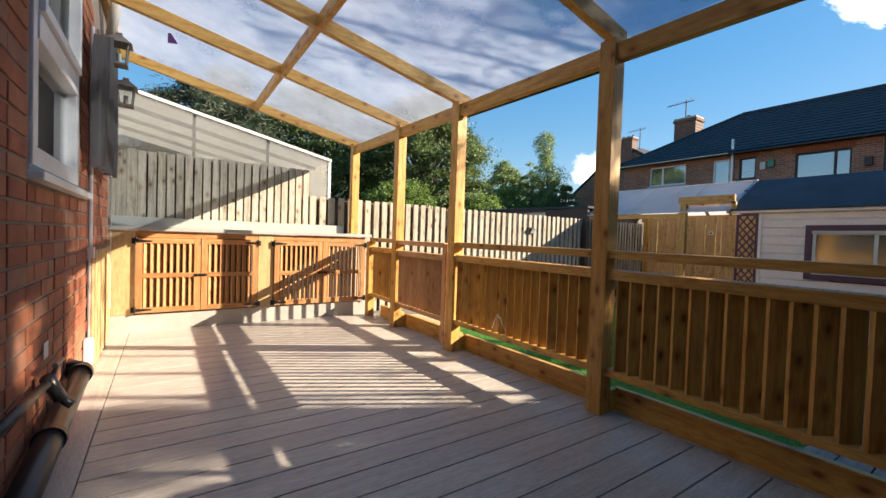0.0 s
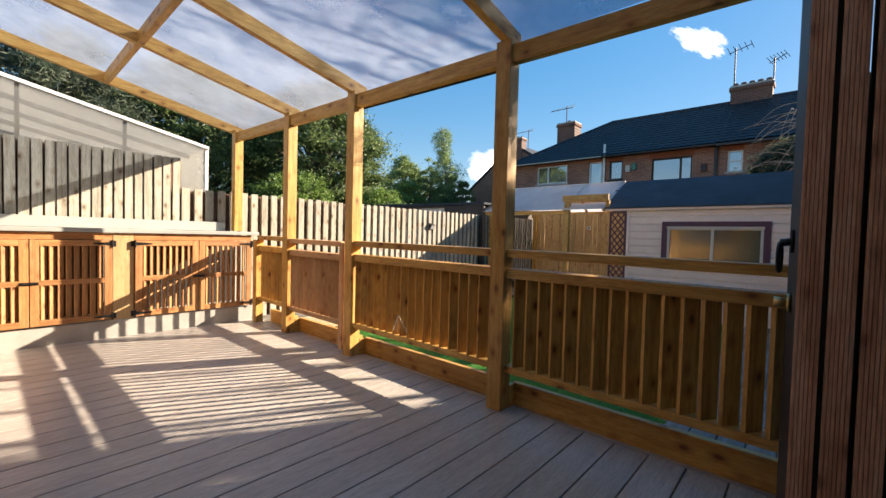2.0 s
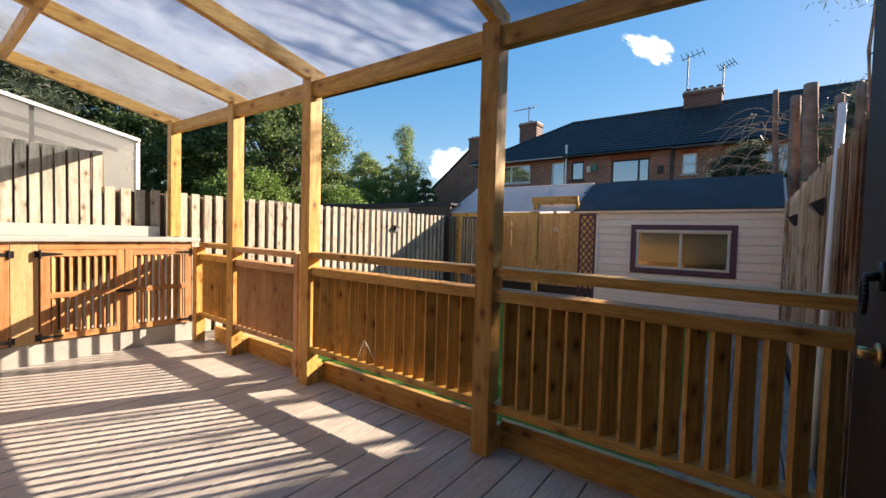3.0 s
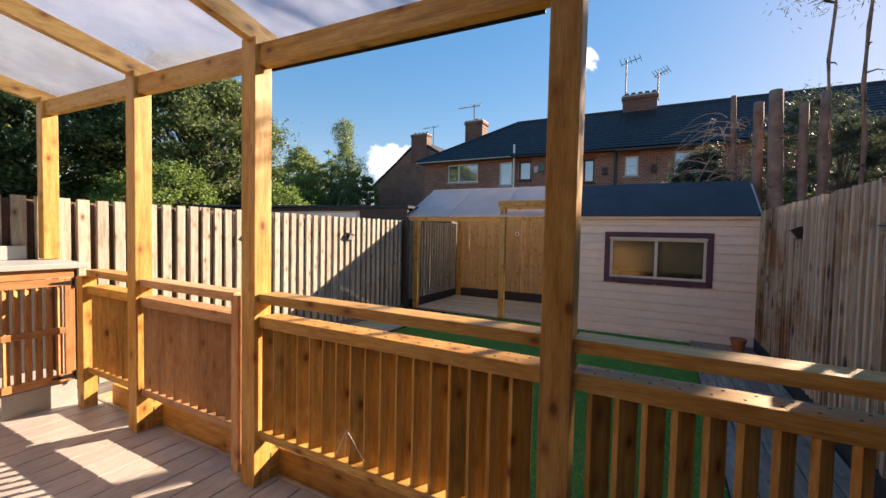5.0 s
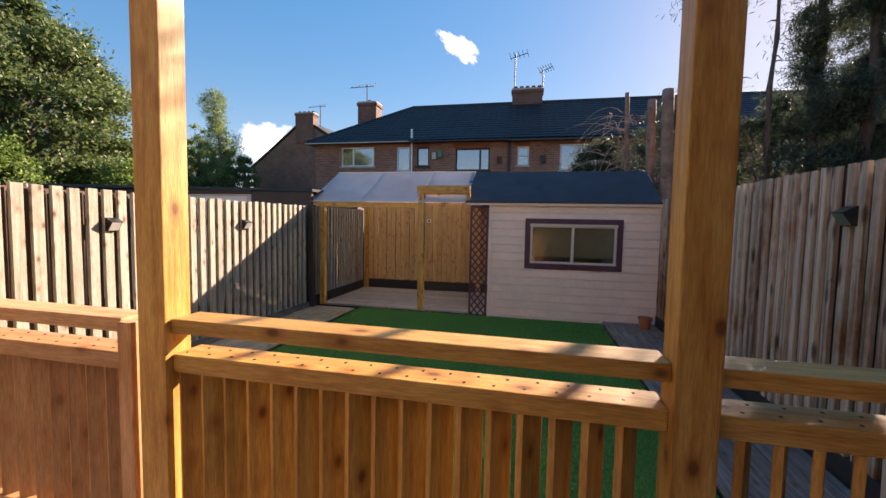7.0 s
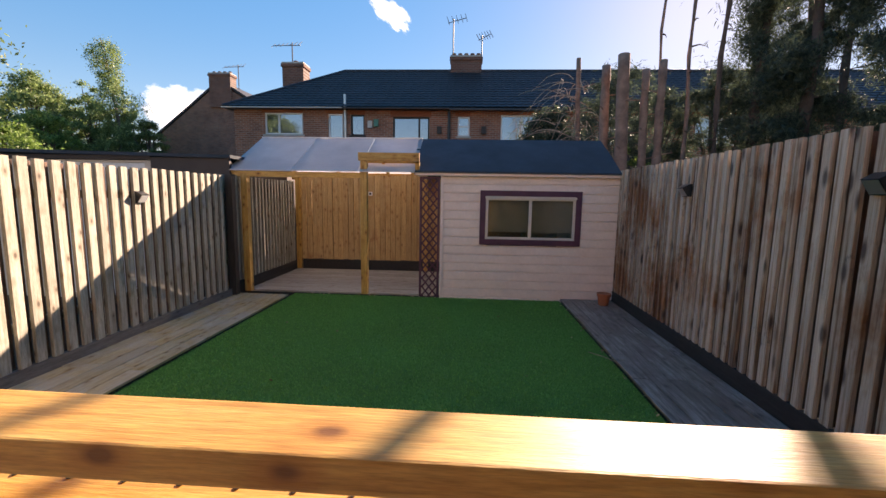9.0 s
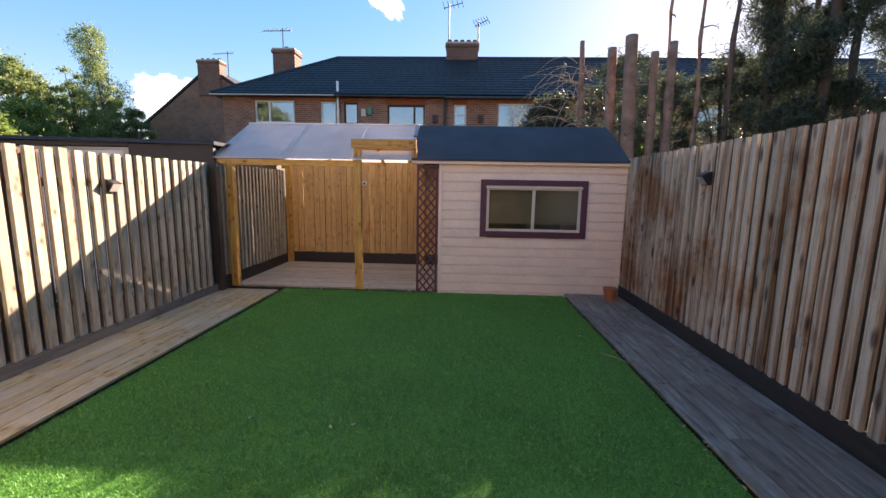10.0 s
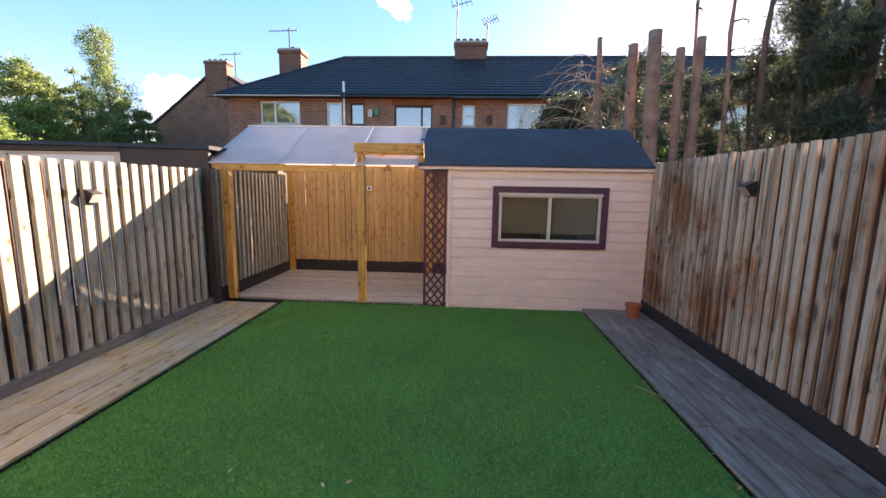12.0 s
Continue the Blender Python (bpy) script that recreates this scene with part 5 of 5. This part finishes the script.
tree(-23.6, 26.6, 6.9, 1.9, "broadleaf_tree", "soft mid-green tree behind the birch", LEAF_B, 26000, 0.07, 22, z_base=0.5, clumps=150, spread=0.22, narrow=1.6)
tree(-21.2, 25.6, 5.6, 1.5, "broadleaf_tree", "mid-green tree beside the gable house", LEAF, 24000, 0.065, 18, z_base=0.5, clumps=120, spread=0.22, narrow=1.6)
tree(-32, 22, 7.5, 3.6, "broadleaf_tree", "mid-green tree in a distant garden", LEAF_B, 40000, 0.085, 20, z_base=0.5, clumps=200, spread=0.2)

# topped trunks behind the brown fence
SAWN = plain("sawn_wood_end", (0.50, 0.36, 0.22), 0.85, vary=0.2)
for x, y, z, r0, lean_, lab in ((0.16, 8.35, 3.40, 0.095, -0.06, "tall topped tree trunk with reddish bark"), (-0.02, 8.72, 3.35, 0.075, -0.02, "topped tree trunk with reddish bark"),
                                (-0.16, 9.62, 3.75, 0.045, -0.10, "thin topped trunk with bare twigs"),
                                (0.42, 8.25, 3.15, 0.06, -0.02, "topped tree trunk with reddish bark"), (0.56, 8.15, 3.25, 0.065, 0.04, "tall topped tree trunk with reddish bark")):
    segs = 16
    pts = [(x + 0.10 + (lean_ - 0.06) * i / segs + 0.004 * math.sin(i * 1.3), y + 0.004 * math.cos(i * 1.1), -0.36 + (z + 0.36) * i / segs) for i in range(segs + 1)]
    t = thing("topped_trunk", lab, "tree trunk", "topped trunks")
    radii = [r0 * (1.2 - 0.3 * i / segs + 0.03 * math.sin(i * 2.7 + x * 9)) for i in range(segs + 1)]
    part("trunk", stalk(bmesh.new(), pts, radii, 14), BARK, t, smooth=True)
    top = Vector(pts[-1])
    part("sawn_end", tube(bmesh.new(), top + Vector((0, 0, 0.001)), top + Vector((0, 0, 0.008)), radii[-1] * 0.9, n=14), SAWN, t, "pale sawn top")
    for k in range(9):
        i = 6 + k
        base, turn = Vector(pts[i]), k * 2.4 + x * 5
        out_to = Vector((math.cos(turn), math.sin(turn), 0.15))
        part("branch_stub", stalk(bmesh.new(), [base, base + out_to * (radii[i] + 0.03), base + out_to * (radii[i] + 0.05 + 0.10 * (k % 3))], [0.014, 0.011, 0.006], 6), BARK, t)
t = thing("bare_twigs", "tangle of bare arching twigs above the shed", "twigs")
tw = random.Random(5)
TWIG = plain("pale_dead_twig", (0.42, 0.33, 0.25), 0.9, vary=0.3)
for i in range(40):
    p = Vector((-0.25 + tw.uniform(-0.3, 0.3), 9.62 + tw.uniform(-0.2, 0.3), tw.uniform(2.2, 3.4)))
    d = Vector((tw.uniform(-0.26, 0.08), tw.uniform(-0.06, 0.04), tw.uniform(0.0, 0.14)))
    bend = [p]
    for k in range(6):
        bend.append(bend[-1] + d)
        d = d + Vector((tw.uniform(-0.03, 0.03), tw.uniform(-0.02, 0.02), -0.045 + tw.uniform(-0.02, 0.02)))
    part("twig", stalk(bmesh.new(), bend, [0.010 * (1 - k / 7.5) for k in range(7)], 6), TWIG, t)
tree(-0.62, 10.15, 3.0, 0.62, "conifer_bush", "straggly dark conifer bush behind the shed", LEAF_D, 20000, 0.06, 31, z_base=1.3, clumps=70, trunk=0.05, narrow=1.5, spread=0.3)
# Added bush, placed and widened to keep a sun patch off the lawn.
tree(1.35, 11.9, 4.35, 1.2, "conifer_bush", "added dark conifer bush behind the fence, shading the lawn", LEAF_D, 24000, 0.06, 32, z_base=1.0, clumps=110, trunk=0.05, spread=0.3)
tree(1.15, 9.4, 3.3, 0.6, "conifer_bush", "straggly dark conifer bush among the bare trunks", LEAF_D, 11000, 0.05, 34, z_base=1.0, clumps=80, trunk=0.05, spread=0.32)
tree(2.0, 9.2, 3.5, 0.75, "conifer_bush", "straggly dark conifer bush among the bare trunks", LEAF_D, 15000, 0.05, 35, z_base=1.0, clumps=90, trunk=0.05, spread=0.32)
tree(0.55, 8.9, 2.25, 0.35, "shrub", "bright green shrub behind the brown fence", LEAF_L, 2500, 0.035, 33, z_base=0.9, clumps=20, trunk=0.03)


def tall_conifer(x, y, h, r0, seed, reach, label, start=2.6, count=9000, lean_=0.0):
    """A bare-legged cypress: slim trunk, level thin branches, hanging sprays."""
    r = np.random.default_rng(seed)
    t = thing("tall_conifer", label, "tree", "tall conifers", at=(x, y, -0.36))
    segs = 10
    line = [(lean_ * h * i / segs + 0.03 * math.sin(i * 1.9 + seed), 0.03 * math.cos(i * 1.3 + seed), (h + 0.36) * i / segs) for i in range(segs + 1)]
    part("trunk", stalk(bmesh.new(), line, [r0 * (1 - 0.7 * i / segs) for i in range(segs + 1)]), BARK_D if seed > 51 else BARK, t, smooth=True)
    pts = []
    n = 30
    for i in range(n):
        bare = i < 6
        z = (1.6 + (start - 1.6) * (i + r.uniform(0, 1)) / 6) if bare else start + (h - start) * (i - 6 + r.uniform(0, 1)) / (n - 6)
        a = r.uniform(0, 2 * math.pi)
        ln = reach * r.uniform(0.35, 1.0) * (0.5 if bare else 1.15 - 0.55 * max(0, z - start) / (h - start))
        base = Vector((lean_ * z, 0, z + 0.36))
        mid = base + Vector((math.cos(a) * ln * 0.55, math.sin(a) * ln * 0.55, 0.06 * ln))
        tip = base + Vector((math.cos(a) * ln, math.sin(a) * ln, -0.16 * ln))
        part("branch", stalk(bmesh.new(), [base, mid, tip], [0.014, 0.009, 0.003], 5), BARK_D, t)
        if bare:
            continue
        m = int(count * (3.6 if x > 2 else 2.6) / (n - 6))
        f = r.uniform(0.25, 1.05, m)
        q = np.array([(base.lerp(mid, v / 0.55) if v < 0.55 else mid.lerp(tip, min(1.1, (v - 0.55) / 0.45)))[:] for v in f])
        k = r.integers(0, 26, m)
        off = r.normal(size=(26, 3)) * np.array([0.20, 0.20, 0.05])
        q = q + off[k] * f[:, None] + r.normal(size=(m, 3)) * np.array([0.045, 0.045, 0.03])
        q[:, 2] -= np.abs(r.normal(size=m)) * 0.17
        pts.append(q)
    ob = new("needles", leaves_mesh("needles", np.concatenate(pts), 0.052, LEAF_D, seed + 5, 0.0, 0.7, 0.13))
    ob.parent = t


for i, (x, y, h, r0, reach, st, cnt, ln) in enumerate((
        (0.82, 8.55, 6.6, 0.04, 0.6, 4.6, 350, -0.01), (1.05, 8.2, 7.0, 0.045, 0.4, 4.8, 300, 0.0), (1.52, 8.25, 7.0, 0.06, 0.35, 4.8, 300, 0.0),
        (2.3, 8.6, 7.2, 0.10, 0.6, 2.0, 9500, 0.0), (2.6, 8.0, 7.0, 0.11, 0.9, 2.0, 14000, 0.0), (3.4, 7.4, 7.0, 0.11, 1.2, 1.9, 11000, 0.0), (3.2, 6.0, 6.5, 0.10, 1.2, 1.9, 9000, 0.0),
        (5.9, 11.4, 8.5, 0.13, 1.7, 1.6, 15000, 0.0), (6.2, 13.0, 8.5, 0.13, 1.8, 1.4, 15000, 0.0),
        (7.0, 10.6, 8.0, 0.13, 1.7, 1.6, 15000, 0.0), (8.4, 9.8, 8.0, 0.13, 1.8, 1.4, 15000, 0.0), (6.4, 7.9, 7.5, 0.12, 1.6, 1.6, 13000, 0.0), (9.0, 7.6, 8.0, 0.13, 1.7, 1.4, 13000, 0.0))):
    tall_conifer(x, y, h, r0, 50 + i, reach, "tall dark conifer with bare lower trunk behind the fence", st, cnt, ln)

# ---- clouds and a sheet of sun glow far off ----


def cloud(name, centre, w, h, seed, label, turn=0):
    m, nt, b = nodes_of(name + "_vapour")
    out_ = nt.nodes["Material Output"]
    tr, em, mx = nt.nodes.new("ShaderNodeBsdfTransparent"), add(nt, "ShaderNodeEmission", Strength=1.0), nt.nodes.new("ShaderNodeMixShader")
    em.inputs[0].default_value = (0.95, 0.96, 1.0, 1)
    v = coords(nt, (1 / w, 1 / h, 1), False)
    ln = nt.nodes.new("ShaderNodeVectorMath")
    ln.operation = "LENGTH"
    nt.links.new(v, ln.inputs[0])
    mp = nt.nodes.new("ShaderNodeMapping")
    mp.inputs["Location"].default_value = (seed, seed * 0.7, 0)
    nt.links.new(v, mp.inputs["Vector"])
    n = noise_of(nt, mp.outputs[0], 2.6, 8.0, 0.62)
    mm = nt.nodes.new("ShaderNodeMath")
    mm.operation = "SUBTRACT"
    nt.links.new(n, mm.inputs[0])
    nt.links.new(ln.outputs["Value"], mm.inputs[1])
    nt.links.new(ramp(nt, mm.outputs[0], [(0.0, (0.0,)), (0.42, (0.95,))]), mx.inputs[0])
    nt.links.new(tr.outputs[0], mx.inputs[1])
    nt.links.new(em.outputs[0], mx.inputs[2])
    nt.links.new(mx.outputs[0], out_.inputs[0])
    bm = bmesh.new()
    bmesh.ops.create_grid(bm, x_segments=1, y_segments=1, size=1.0, matrix=Matrix.Diagonal((w * 0.75, h * 0.75, 1, 1)))
    ob = part(name, bm, m)
    ob.matrix_world = look(centre, (0, 0, 1.2)) @ Matrix.Rotation(radians(turn), 4, "Z")
    tagged(ob, label, "cloud", kind="structure")
    ob.visible_shadow = False


def far_at(az, el, d=600.0):
    a, e = radians(az), radians(el)
    return (d * math.sin(a) * math.cos(e), d * math.cos(a) * math.cos(e), d * math.sin(e))


cloud("backdrop_cloud", far_at(-10.8, 22.5), 62, 27, 3.0, "small white puff of cloud in the blue sky", 32)
cloud("backdrop_cloud_low", far_at(-35.5, 9.5), 80, 55, 7.0, "low white cloud over the gable house")
# Glowing cloud sheet that paints the white glow near the sun.
cloud("backdrop_cloud_right", far_at(20, 13.5), 64, 30, 11.0, "bright sun glow low beside the conifers, drawn as a cloud")

# ---- turf pile ----
r = np.random.default_rng(3)
NB = 320000
bx, by = r.uniform(-4.655, -0.855, NB), 2.25 + 5.17 * r.uniform(0, 1, NB)
hgt = r.uniform(0.008, 0.018, NB)
ang = r.uniform(0, 2 * np.pi, NB)
dx, dy = np.cos(ang) * 0.003, np.sin(ang) * 0.003
lx, ly = r.normal(size=NB) * 0.008, r.normal(size=NB) * 0.008
tri = np.stack([np.stack([bx - dx, by - dy, np.full(NB, LAWN)], 1), np.stack([bx + dx, by + dy, np.full(NB, LAWN)], 1), np.stack([bx + lx, by + ly, LAWN + hgt], 1)], 1).reshape(-1, 3)
me = bpy.data.meshes.new("turf_pile")
me.vertices.add(3 * NB)
me.vertices.foreach_set("co", tri.astype(np.float32).ravel())
me.loops.add(3 * NB)
me.loops.foreach_set("vertex_index", np.arange(3 * NB, dtype=np.int32))
me.polygons.add(NB)
me.polygons.foreach_set("loop_start", np.arange(0, 3 * NB, 3, dtype=np.int32))
me.update(calc_edges=True)
me.materials.append(BLADE)
tagged(new("turf_pile", me), "short green artificial grass pile over the lawn", "grass", kind="stuff")

# ---- litter along the lawn's edge ----
ls = np.random.default_rng(9)
spots = np.concatenate([np.stack([ls.normal(-0.86, 0.035, 90), ls.uniform(2.6, 7.3, 90), np.full(90, LAWN + 0.03)], 1), np.stack([ls.uniform(-4.4, -1.0, 26), ls.uniform(2.8, 7.2, 26), np.full(26, LAWN + 0.024)], 1), np.stack([ls.uniform(-4.6, -0.9, 60), ls.normal(7.40, 0.03, 60), np.full(60, LAWN + 0.02)], 1)])
LITTER = foliage("dry_leaf_litter", (0.16, 0.09, 0.04), (0.50, 0.42, 0.30), 0.2)
tagged(new("leaf_litter", leaves_mesh("leaf_litter", spots, 0.016, LITTER, 10, 0.8)), "scattered dry leaf scraps along the lawn's edge", "litter", kind="stuff")
tagged(part("fallen_twig", stalk(bmesh.new(), [(-1.02, 5.42, LAWN + 0.026), (-0.92, 5.30, LAWN + 0.032), (-0.86, 5.22, LAWN + 0.03), (-0.77, 5.20, LAWN + 0.05)], [0.003, 0.004, 0.004, 0.003], 6), TWIG), "thin pale twig fallen on the lawn", "twig")
